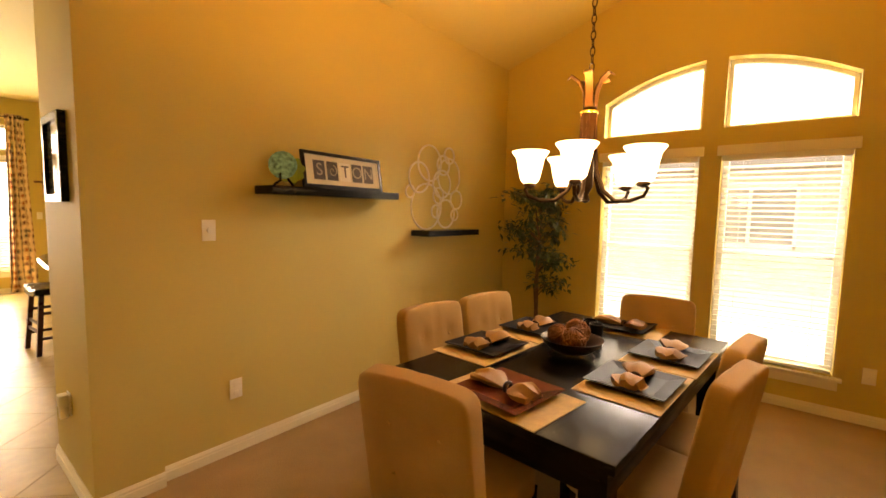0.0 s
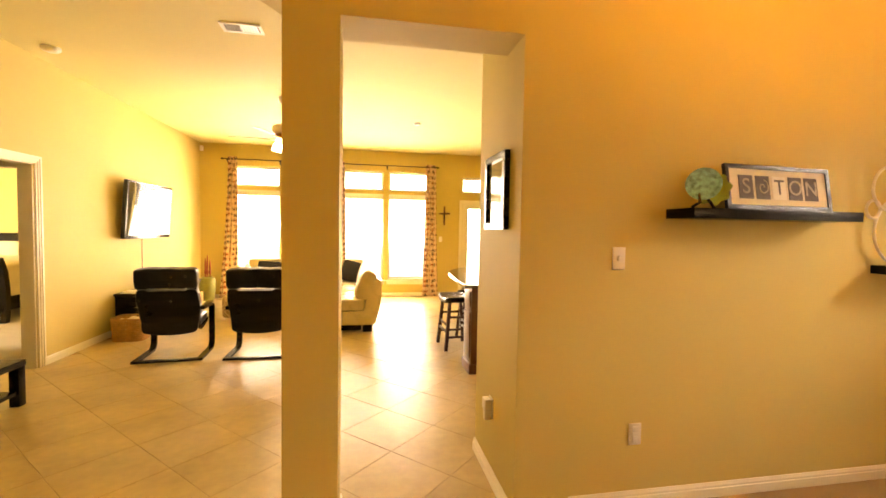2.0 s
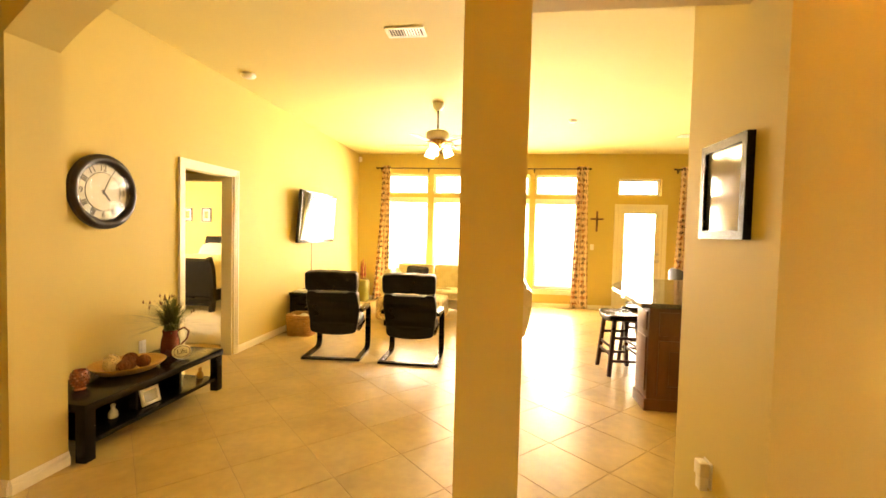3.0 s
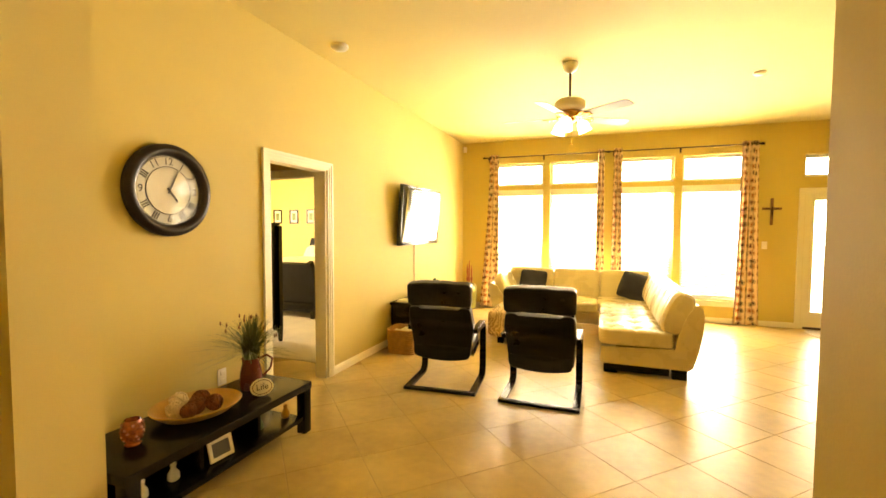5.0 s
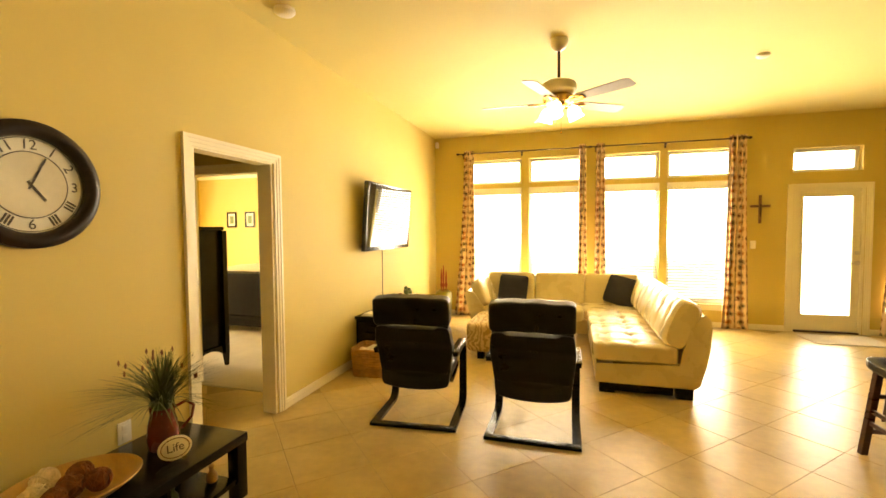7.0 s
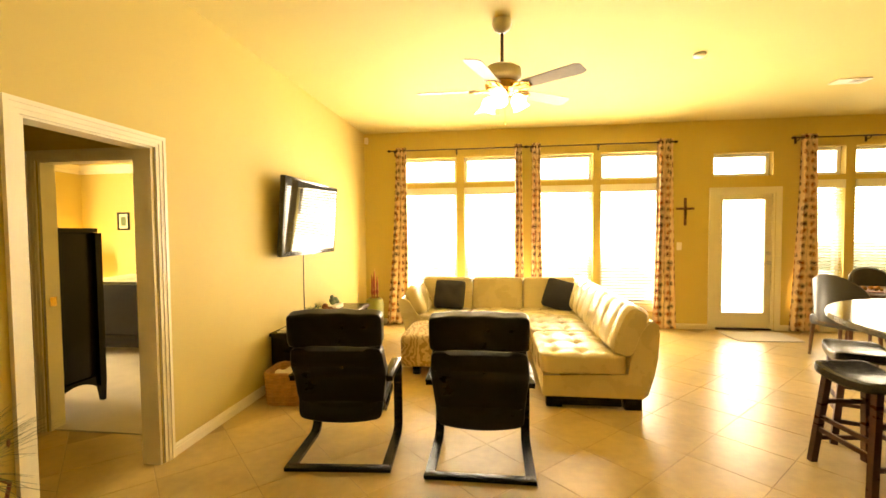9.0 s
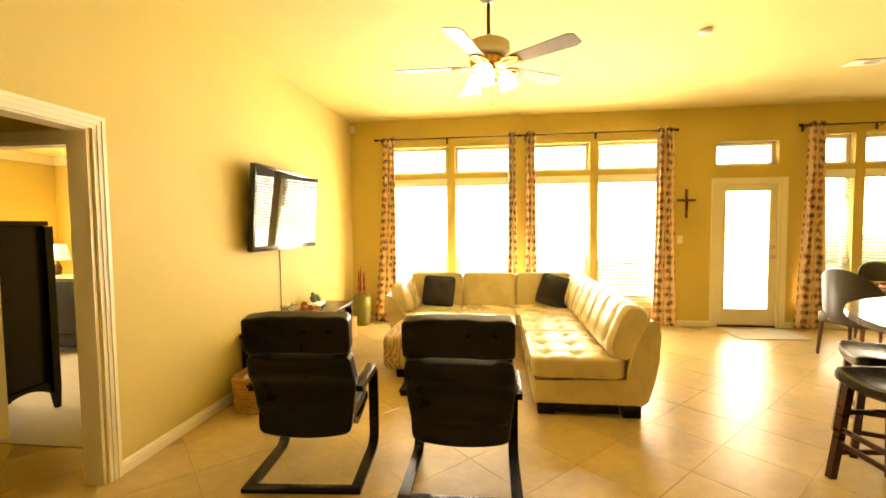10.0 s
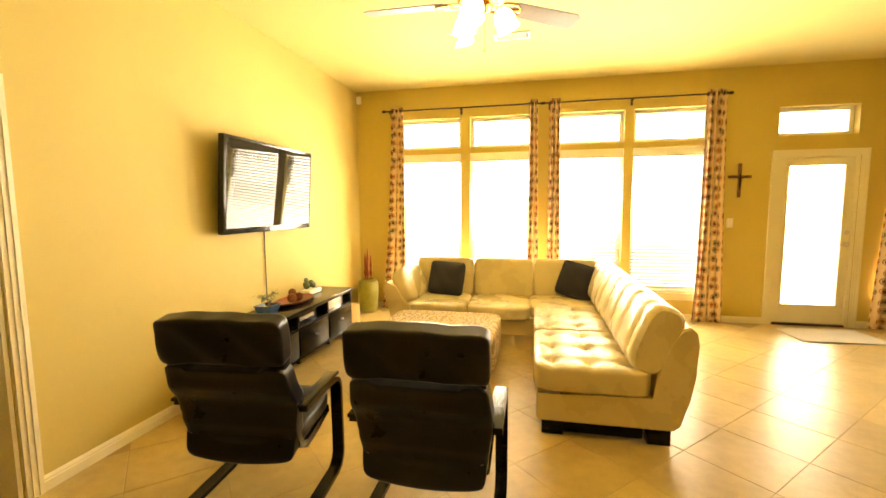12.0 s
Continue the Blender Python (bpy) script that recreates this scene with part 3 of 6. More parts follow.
box(bm, -0.242, 6.955, 0, -0.222, 7.065, 2.03)
box(bm, -1.228, 6.955, 2.03, -0.222, 7.065, 2.048)
structure("trim_jamb", bm, TRIM, "white painted door jambs", "trim")
bm = B()
box(bm, -1.207, 6.985, 0.95, -1.204, 7.035, 1.02)
solo("strike_plate", bm, BRASS, "brass strike plate on the door jamb", "strike plate", smooth=False)


def base(name, runs):
    """Baseboards along runs (x0, y0, x1, y1); the board stands to the left of the way."""
    bm = B()
    for x0, y0, x1, y1 in runs:
        d = Vector((x1 - x0, y1 - y0, 0))
        m = Matrix.Translation((x0, y0, 0)) @ Matrix.Rotation(math.atan2(d.y, d.x), 4, "Z")
        loft(bm, [[m @ Vector((u, v, z)) for v, z in ((0.001, 0.0), (0.016, 0.0), (0.016, 0.052), (0.012, 0.056), (0.012, 0.066), (0.007, 0.076), (0.005, 0.082), (0.001, 0.082))] for u in (0, d.length)])
    return structure(name, bm, TRIM, "moulded white baseboard", "baseboard")


base("baseboard_living", [(0, 11.0, 0, 6.72), (0, 5.79, 0, 4.347), (5.27, 11.0, 0, 11.0), (8.48, 11.0, 6.26, 11.0)])
base("baseboard_foyer", [(0.45, 4.345, 0.45, 4.03), (0.45, 4.03, 0.25, 4.03), (0.25, 4.03, 0.25, -0.2)])
base("baseboard_hall", [(3.95, 3.69, 3.95, 4.44), (4.24, 3.69, 3.95, 3.69), (XW, 3.74, 4.24, 3.74), (XW, -0.2, XW, 3.74)])
base("baseboard_pillar", [(2.855, 3.70, 2.855, 3.95), (3.10, 3.70, 2.855, 3.70), (3.10, 3.95, 3.10, 3.70)])

# ---------------------------------------------------------------- curtains
def panel(bm, x0t, x1t, x0b, x1b, y, ztop, zbot, folds, seed):
    uvl = bm.loops.layers.uv.new("UVMap")
    rr = random.Random(seed)
    nu, nz = folds * 8, 22
    ph = [rr.uniform(-0.5, 0.5) for _ in range(4)]
    grid = []
    for j in range(nz + 1):
        f = j / nz
        z = ztop + (zbot - ztop) * f
        e = f ** 1.6
        row = []
        for i in range(nu + 1):
            u = i / nu
            x = (x0t + (x1t - x0t) * u) * (1 - e) + (x0b + (x1b - x0b) * u) * e
            a = 2 * math.pi * folds * u + ph[0] + 0.8 * f * math.sin(3 * u + ph[1])
            amp = 0.035 * (0.8 + 0.5 * math.sin(5 * u + ph[2] + 2 * f))
            row.append((bm.verts.new((x + 0.012 * math.cos(a) * f, y + amp * math.sin(a), z)), (u * folds * 0.17, z)))
        grid.append(row)
    for j in range(nz):
        for i in range(nu):
            q = [grid[j][i], grid[j][i + 1], grid[j + 1][i + 1], grid[j + 1][i]]
            fc = bm.faces.new([v for v, _ in q])
            for lp, (_, uv) in zip(fc.loops, q):
                lp[uvl].uv = uv


def curtain(x0t, x1t, x0b, x1b, folds, seed):
    c = thing("curtain", (x0t + x1t) / 2, 10.9, 0, 0, "tan curtain panel with brown and rust dots, gathered", "curtain", "living room curtains")
    cx = (x0t + x1t) / 2
    bm = B()
    panel(bm, x0t - cx, x1t - cx, x0b - cx, x1b - cx, 0, 2.84, 0.02, folds, seed)
    ob = part("cloth", bm, CURTAIN, c)
    md = ob.modifiers.new("thick", "SOLIDIFY")
    md.thickness = 0.003
    for i in range(folds * 2):
        x = x0t - cx + (x1t - x0t) * (i + 0.5) / (folds * 2)
        bm = B()
        tube(bm, [(x, 0.024 * math.cos(q), 2.79 + 0.024 * math.sin(q)) for q in [2 * math.pi * j / 14 for j in range(14)]], 0.005, 6, True)
        part("grommet", bm, BRONZE, c, "dark metal grommet")


curtain(0.55, 0.72, 0.36, 0.74, 3, 1)
curtain(2.42, 2.53, 2.38, 2.56, 3, 2)
curtain(2.68, 2.81, 2.64, 2.85, 3, 3)
curtain(4.50, 4.72, 4.44, 4.78, 4, 4)
curtain(6.45, 6.65, 6.33, 6.72, 4, 5)
for x0, x1 in ((0.46, 2.57), (2.62, 4.74), (6.36, 8.30)):
    rod = thing("curtain_rod", (x0 + x1) / 2, 10.9, 2.79, 0, "thin dark metal curtain rod on brackets", "curtain rod", "curtain rods")
    bm = B()
    cyl(bm, (x0 - (x0 + x1) / 2, 0, 0), (x1 - (x0 + x1) / 2, 0, 0), 0.010, n=10)
    part("pole", bm, ROD, rod)
    for s in (-1, 1):
        bm = B()
        lathe(bm, [(0.002, -0.03), (0.016, -0.022), (0.02, 0.0), (0.016, 0.022), (0.002, 0.03)], n=12)
        bmesh.ops.transform(bm, matrix=pose(s * ((x1 - x0) / 2 + 0.02), 0, 0, 0, 90, 0), verts=bm.verts)
        part("finial", bm, ROD, rod)
    for x in (-(x1 - x0) / 2 + 0.06, 0, (x1 - x0) / 2 - 0.06):
        bm = B()
        tube(bm, [(x, 0, -0.012), (x, 0.03, -0.03), (x, 0.09, -0.03)], 0.007)
        box(bm, x - 0.014, 0.088, -0.07, x + 0.014, 0.0985, 0.02)
        part("bracket", bm, ROD, rod)

# ---------------------------------------------------------------- reclining chairs
def recliner(x, y, rz):
    c = thing("reclining_chair", x, y, 0, rz, "black leather chair on a black bentwood cantilever frame", "chair", "pair of reclining chairs")
    for s in (-1, 1):
        bm = B()
        pts = [(0.0, 0.012), (0.30, 0.012), (0.47, 0.012)]
        pts += [(0.47 + 0.09 * math.sin(q), 0.102 - 0.09 * math.cos(q)) for q in [math.pi / 2 * i / 5 for i in range(1, 6)]]
        pts += [(0.56, 0.25), (0.555, 0.42)]
        pts += [(0.475 + 0.08 * math.cos(q), 0.46 + 0.08 * math.sin(q)) for q in [math.pi / 2 * i / 5 for i in range(0, 6)]]
        pts += [(0.35, 0.545), (0.20, 0.548), (0.12, 0.545)]
        sweep(bm, [(s * 0.305, p, q) for p, q in pts], 0.062, 0.024)
        part("side_frame", bm, BLACKWOOD, c)
        bm = B()
        box(bm, s * 0.305 - 0.033, 0.10, 0.558, s * 0.305 + 0.033, 0.52, 0.575, 0.006)
        part("armrest", bm, BLACKWOOD, c)
        bm = B()
        pts = [(0.52, 0.36), (0.34, 0.32), (0.24, 0.31), (0.18, 0.34), (0.158, 0.43), (0.118, 0.62), (0.07, 0.76)]
        sweep(bm, [(s * 0.262, p, q) for p, q in pts], 0.022, 0.04)
        part("seat_rail", bm, BLACKWOOD, c)
    bm = B()
    box(bm, -0.335, -0.005, 0.001, 0.335, 0.055, 0.026, 0.005)
    part("rear_bar", bm, BLACKWOOD, c)
    bm = B()
    box(bm, -0.275, 0.40, 0.33, 0.275, 0.45, 0.352, 0.004)
    part("cross_bar", bm, BLACKWOOD, c)

    def dents(q, face, spots):
        return sum(0.012 * math.exp(-((q.x - a) ** 2 + (face - b) ** 2) / 0.02) for a, b in spots)

    bm = B()
    rbox(bm, (0, 0.36, 0.39), (0.27, 0.25, 0.055), 5, 12, pose(0, 0, 0, 5), lambda q: (0, 0, -dents(q, q.y, [(a, b) for a in (-0.45, 0.45) for b in (-0.4, 0.4)]) if q.z > 0 else 0))
    part("seat_cushion", bm, BLACKLEATHER, c)
    bm = B()
    rbox(bm, (0, 0.110, 0.531), (0.286, 0.046, 0.262), 16, 20, pose(0, 0, 0, 13), lambda q: (0.275 * q.x * (-0.07 * max(0.0, -q.z) + 0.05 * math.exp(-(q.z - 0.35) ** 2 / 0.15)), 0.03 * math.cos(q.z * 2.2) + (0.008 * math.sin(q.z * 9) + 0.006 * math.exp(-((q.z + 0.1) / 0.05) ** 2)) * (1 if abs(q.y) > 0.5 else 0), 0.035 * q.x * q.x * (1 if q.z < -0.5 else 0) - (0.017 if q.z > 0.5 and abs(q.x) < 0.62 else 0)))
    part("back_cushion", bm, BLACKLEATHER, c)
    bm = B()
    rbox(bm, (0, 0.026, 0.897), (0.294, 0.052, 0.108), 11, 16, pose(0, 0, 0, 11), lambda q: (0, 0.006 * math.sin(q.x * 7 + q.z * 3), 0.006 * math.cos(q.x * 2.0) + 0.004 * math.sin(9 * q.x)))
    part("head_pillow", bm, BLACKLEATHER, c)
    for s in (-1, 1):
        bm = B()
        box(bm, s * 0.235 - 0.045, 0.025, 0.72, s * 0.235 + 0.045, 0.095, 0.83, 0.012)
        part("pillow_strap", bm, BLACKLEATHER, c)
    return c


recliner(1.165, 6.665, 5)
recliner(2.05, 6.655, 0.5)

# ---------------------------------------------------------------- sectional sofa
sofa = thing("sectional_sofa", 2.5, 9.0, 0, 0, "cream tufted leather corner sofa with dark block feet", "sofa")
SX, SY = 2.5, 9.0


def soft(name, c, h, k=7, n=12, m=None, shape=None, label=""):
    bm = B()
    rbox(bm, (c[0] - SX, c[1] - SY, c[2]), h, k, n, m, shape)
    return part(name, bm, LEATHER, sofa, label)


def tuft(nx, ny, d, ax=(0, 1), up=2, sign=1, seam=0.004):
    """Buttons in rows with shallow pleats between them."""
    def f(q):
        p = (q.x, q.y, q.z)
        if p[up] * sign < 0.5:
            return (0, 0, 0)
        u, v = p[ax[0]], p[ax[1]]
        s = 0
        for i in range(nx):
            for j in range(ny):
                a, b = (2 * i + 1) / nx - 1, (2 * j + 1) / ny - 1
                s += d * math.exp(-(((u - a) * nx) ** 2 + ((v - b) * ny) ** 2) / 0.13)
        s += seam * (math.exp(-((((u + 1) * nx / 2) % 1 - 0.5) ** 2) / 0.006) + math.exp(-((((v + 1) * ny / 2) % 1 - 0.5) ** 2) / 0.006))
        out = [0, 0, 0]
        out[up] = -s * sign
        return tuple(out)
    return f


def block(name, x0, y0, z0, x1, y1, z1, material=LEATHER, bev=0.02):
    bm = B()
    box(bm, x0 - SX, y0 - SY, z0, x1 - SX, y1 - SY, z1, bev)
    return part(name, bm, material, sofa)


# side run: one upholstered frame, low in front and rising into the flared back
bm = B()
loft(bm, [[(x - SX, y - SY, z) for x, z in ((2.545, 0.10), (3.345, 0.10), (3.385, 0.135), (3.425, 0.29), (3.455, 0.46), (3.468, 0.64), (3.455, 0.715), (3.415, 0.752), (3.365, 0.735), (3.31, 0.63), (3.255, 0.50), (3.235, 0.40), (3.232, 0.29), (2.535, 0.29), (2.53, 0.12))] for y in (7.80, 10.14)])
bmesh.ops.bevel(bm, geom=[e for e in bm.edges if abs(e.verts[0].co.y - e.verts[1].co.y) < 1e-5], offset=0.012, segments=2, affect="EDGES")
part("frame", bm, LEATHER, sofa)
block("base", 1.02, 9.55, 0.12, 2.528, 10.40, 0.31)
for y0, y1 in ((7.785, 8.655), (8.66, 9.53)):
    soft("seat_cushion", (2.868, (y0 + y1) / 2, 0.382), (0.36, (y1 - y0) / 2, 0.092), 9, 28, None, tuft(3, 3, 0.034, seam=0.009))
for x0, x1 in ((1.12, 1.80), (1.805, 2.48)):
    soft("seat_cushion", ((x0 + x1) / 2, 9.80, 0.365), ((x1 - x0) / 2, 0.34, 0.085), 6, 16, None, tuft(2, 2, 0.012))
soft("seat_cushion", (2.86, 9.92, 0.365), (0.40, 0.37, 0.085), 6, 12)
# flared back of the side run
bm = B()
rm = pose(3.238 - SX, 0, 0.654, 0, 21, 0)
rings, NR = [], 96
for i in range(NR + 1):
    v = i / NR
    y = 7.805 + (10.36 - 7.805) * v
    end = min(y - 7.805, 10.36 - y)
    q = math.sqrt(max(0.0, 1 - (1 - min(end / 0.07, 1)) ** 2)) * 0.25 + 0.75
    ring = []
    for j in range(36):
        t = 2 * math.pi * j / 36
        ct, st = math.cos(t), math.sin(t)
        x = 0.122 * q * math.copysign(abs(ct) ** 0.62, ct)
        z = 0.218 * (q * 0.4 + 0.6) * math.copysign(abs(st) ** 0.62, st)
        w = max(0.0, -ct) ** 0.5 if st < 0.3 else max(0.0, min(1.0, 0.75 - ct))
        u = (y - 7.805) / 0.312
        pleat = math.exp(-((u % 1 - 0.5) ** 2) / 0.008) * 0.016
        knob = sum(math.exp(-((u % 1 - 0.5) ** 2) / 0.02 - ((z - zz) / 0.05) ** 2) for zz in (-0.09, 0.07)) * 0.024
        d = Vector((-ct, 0, -st)) * (pleat + knob) * w
        p = rm @ (Vector((x, 0, z)) + d)
        ring.append((p.x, y - SY, p.z))
    rings.append(ring)
loft(bm, rings)
part("back_cushion", bm, LEATHER, sofa, "long tufted leather back roll")
# back along the windows
for x0, x1 in ((1.10, 1.80), (1.805, 2.50), (2.505, 3.24)):
    soft("back_cushion", ((x0 + x1) / 2, 10.24, 0.62), ((x1 - x0) / 2, 0.10, 0.225), 11, 16, pose(0, 0, 0, -12), lambda q: (0, -0.012 * math.cos(q.x * 1.4) if q.y < 0 else 0, 0))
bm = B()
loft(bm, [[(x - SX, y - SY, z) for y, z in ((10.15, 0.125), (10.40, 0.125), (10.50, 0.66), (10.44, 0.70), (10.30, 0.60), (10.15, 0.42))] for x in (1.02, 3.42)])
part("back_shell", bm, LEATHER, sofa)
# arm at the far end
soft("arm_cushion", (1.10, 9.86, 0.60), (0.10, 0.38, 0.20), 4, 14, pose(0, 0, 0, 0, -24, 0))
bm = B()
loft(bm, [[(x - SX, y - SY, z) for x, z in ((1.20, 0.125), (1.02, 0.125), (0.90, 0.60), (0.94, 0.66), (1.04, 0.62), (1.16, 0.42), (1.20, 0.40))] for y in (9.46, 10.40)])
part("arm_shell", bm, LEATHER, sofa)
for x, y in ((2.565, 7.83), (3.20, 7.815), (2.56, 9.40), (1.10, 9.58), (1.9, 9.58), (1.10, 10.30), (3.25, 10.30)):
    block("foot", x, y, 0, x + 0.135, y + 0.10, 0.101 if x > 2.5 else 0.121, BLACKWOOD, 0.006)
block("plinth", 2.70, 7.835, 0.02, 3.18, 9.6, 0.101, BLACKWOOD, 0.004)


def throw_pillow(x, y, z, rx, ry, rz):
    bm = B()
    rbox(bm, (0, 0, 0), (0.21, 0.075, 0.20), 9, 14, None, lambda q: (0, -0.07 * q.y * max(abs(q.x), abs(q.z)) ** 3 * 0.9 + 0.004 * math.sin(7 * q.x + 5 * q.z), 0))
    solo("throw_pillow", bm, NAVY, "square dark navy throw pillow on the sofa", "pillow", "throw pillows", at=pose(x, y, z, rx, ry, rz))


throw_pillow(1.50, 10.00, 0.635, -22, 3, -3)
throw_pillow(2.98, 10.02, 0.64, -22, 12, -22)

# ottoman
ott = thing("ottoman", 1.67, 8.87, 0, 0, "square zebra print upholstered ottoman on dark feet", "ottoman")
bm = B()
rbox(bm, (0, 0, 0.26), (0.53, 0.42, 0.17), 11, 16)
part("cushion", bm, ZEBRA, ott)
for x in (-0.40, 0.32):
    for y in (-0.34, 0.26):
        bm = B()
        box(bm, x, y, 0, x + 0.08, y + 0.08, 0.10, 0.006)
        part("foot", bm, BLACKWOOD, ott)

# ---------------------------------------------------------------- television, media console and what is on it
tv = thing("television", 0.0, 8.69, 1.655, 0, "flat black television tilted on a wall mount", "television")
tm = pose(0.12, 0, 0, 0, 4, 0)
bm = B()
box(bm, -0.035, -0.665, -0.395, 0.02, 0.665, 0.395, 0.008, m=tm)
part("case", bm, BLACKGLOSS, tv)
bm = B()
box(bm, 0.0185, -0.635, -0.345, 0.0215, 0.635, 0.368, m=tm)
part("screen", bm, SCREEN, tv, smooth=False)
bm = B()
box(bm, 0.02, -0.05, -0.388, 0.024, 0.05, -0.365, 0.002, m=tm)
part("badge", bm, STEEL, tv)
bm = B()
box(bm, 0.002, -0.2, -0.15, 0.06, 0.2, 0.15, 0.005)
part("wall_mount", bm, BLACKGLOSS, tv)
bm = B()
tube(bm, [(0.012, 8.69, 1.27), (0.010, 8.692, 1.0), (0.012, 8.688, 0.75), (0.012, 8.69, 0.56)], 0.005)
solo("power_cable", bm, INK, "thin dark cable hanging down the wall from the television", "cable")

con = thing("media_console", 0.24, 8.80, 0, 0, "black wooden media console with open shelves over drawers", "console")
CL = 0.86
bm = B()
box(bm, -0.22, -CL - 0.02, 0.515, 0.22, CL + 0.02, 0.55, 0.005)
part("top", bm, BLACKWOOD, con)
for y in (-CL, -0.30, 0.275, CL - 0.025):
    bm = B()
    box(bm, -0.205, y, 0.06, 0.195, y + 0.025, 0.515, 0.002)
    part("side_panel", bm, BLACKWOOD, con)
bm = B()
box(bm, -0.208, -CL, 0.10, -0.196, CL, 0.515)
part("back_panel", bm, BLACKWOOD, con, smooth=False)
bm = B()
box(bm, -0.195, -CL + 0.02, 0.375, 0.19, CL - 0.02, 0.39)
box(bm, -0.195, -CL + 0.02, 0.10, 0.19, CL - 0.02, 0.118)
part("shelf", bm, BLACKWOOD, con, smooth=False)
for y0, y1 in ((-CL + 0.03, -0.305), (-0.27, 0.27), (0.305, CL - 0.03)):
    bm = B()
    box(bm, 0.178, y0, 0.122, 0.203, y1, 0.372, 0.004)
    dr = part("drawer_front", bm, BLACKWOOD, con)
    bm = B()
    lathe(bm, [(0.006, 0), (0.006, 0.012), (0.014, 0.02), (0.012, 0.028), (0.002, 0.03)], n=12)
    bmesh.ops.transform(bm, matrix=pose(0.203, (y0 + y1) / 2, 0.26, 0, 90, 0), verts=bm.verts)
    part("knob", bm, STEEL, dr, "small steel knob")
bm = B()
yy = [-CL + 1.72 * i / 16 for i in range(17)]
for a, b in zip(yy, yy[1:]):
    za, zb = (0.02 + 0.075 * math.sin(math.pi * (v + CL) / 1.72) ** 0.4 if abs(v) < CL - 1e-6 else 0.0 for v in (a, b))
    loft(bm, [[(x, a, za), (x, b, zb), (x, b, 0.10), (x, a, 0.10)] for x in (0.17, 0.195)])
part("apron", bm, BLACKWOOD, con, smooth=False)
for y in (-CL, CL - 0.05):
    for x in (-0.2, 0.15):
        bm = B()
        box(bm, x, y, 0, x + 0.045, y + 0.05, 0.10, 0.003)
        part("foot", bm, BLACKWOOD, con)
for y, w, h, lab in ((8.24, 0.40, 0.07, "black media player in the console"), (8.80, 0.40, 0.09, "silver and black receiver in the console"), (9.36, 0.38, 0.10, "silver game box in the console")):
    e = thing("media_player", 0.25, y, 0.391, 0, lab, "media player", "media players")
    bm = B()
    box(bm, -0.15, -w / 2, 0, 0.13, w / 2, h, 0.006)
    part("case", bm, BLACKGLOSS if y < 9 else STEEL, e)
    bm = B()
    box(bm, 0.131, -w / 2 + 0.03, h * 0.35, 0.134, w / 2 - 0.12, h * 0.7)
    part("front_strip", bm, STEEL, e, smooth=False)

pot = thing("bonsai", 0.28, 8.30, 0.55, 0, "small bonsai in a blue glazed square pot", "plant")
bm = B()
loft(bm, [[(r * math.cos(math.pi / 4 + math.pi / 2 * j), r * math.sin(math.pi / 4 + math.pi / 2 * j), z) for j in range(4)] for r, z in ((0.07, 0), (0.105, 0.09), (0.115, 0.10), (0.10, 0.10), (0.09, 0.085))])
part("pot", bm, BLUE, pot, smooth=False)
bm = B()
tube(bm, [(0, 0, 0.08), (0.01, 0.03, 0.13), (-0.01, 0.0, 0.16), (0.03, 0.05, 0.19)], [0.012, 0.01, 0.008, 0.004], 7)
tube(bm, [(0, 0.01, 0.14), (0.0, -0.05, 0.17)], [0.007, 0.003], 6)
part("stem", bm, BARK, pot)


def leaves(bm, centres, count, spread, size, rr):
    for _ in range(count):
        c = Vector(rr.choice(centres)) + Vector((rr.gauss(0, spread), rr.gauss(0, spread), rr.gauss(0, spread * 0.6)))
        d = Vector((rr.uniform(-1, 1), rr.uniform(-1, 1), rr.uniform(-1.0, 0.35))).normalized()
        s = d.cross(Vector((rr.uniform(-0.3, 0.3), rr.uniform(-0.3, 0.3), 1))).normalized()
        nn = s.cross(d).normalized()
        L = size * rr.uniform(0.7, 1.25)
        pts = [c, c + d * L * 0.4 + s * L * 0.22 + nn * 0.06 * L, c + d * L, c + d * L * 0.4 - s * L * 0.22 + nn * 0.06 * L, c + d * L * 0.45]
        v = [bm.verts.new(p) for p in pts]
        bm.faces.new((v[0], v[1], v[4]))
        bm.faces.new((v[1], v[2], v[4]))
        bm.faces.new((v[2], v[3], v[4]))
        bm.faces.new((v[3], v[0], v[4]))


rr = random.Random(3)
bm = B()
leaves(bm, [(0.03, 0.05, 0.19), (0, -0.05, 0.175), (0, 0, 0.17)], 90, 0.025, 0.03, rr)
part("foliage", bm, SUCCULENT, pot, smooth=False)

dish = thing("leaf_dish", 0.23, 8.80, 0.55, 0, "shallow red leaf-shaped dish with brown balls", "dish")
bm = B()
n = 28
prof = []
for r in (0.0, 0.5, 0.8, 1.0):
    prof.append([(0.14 * r * math.cos(2 * math.pi * j / n), 0.27 * r * math.sin(2 * math.pi * j / n) * (1 + 0.06 * math.cos(6 * math.pi * j / n)), 0.012 + 0.03 * r ** 3) for j in range(n)])
for r in (1.0, 0.7, 0.3):
    prof.append([(0.135 * r * math.cos(2 * math.pi * j / n), 0.265 * r * math.sin(2 * math.pi * j / n) * (1 + 0.06 * math.cos(6 * math.pi * j / n)), 0.001 + 0.034 * r ** 3) for j in range(n)])
prof[0] = [(p[0] + 1e-4 * math.cos(j), p[1] + 1e-4 * math.sin(j), p[2]) for j, p in enumerate(prof[0])]
loft(bm, prof)
part("plate", bm, RED, dish)


def ball(bm, c, r, n=10):
    lathe(bm, [(max(r * math.sin(math.pi * i / n), 0.001), -r * math.cos(math.pi * i / n)) for i in range(n + 1)], c, 14)


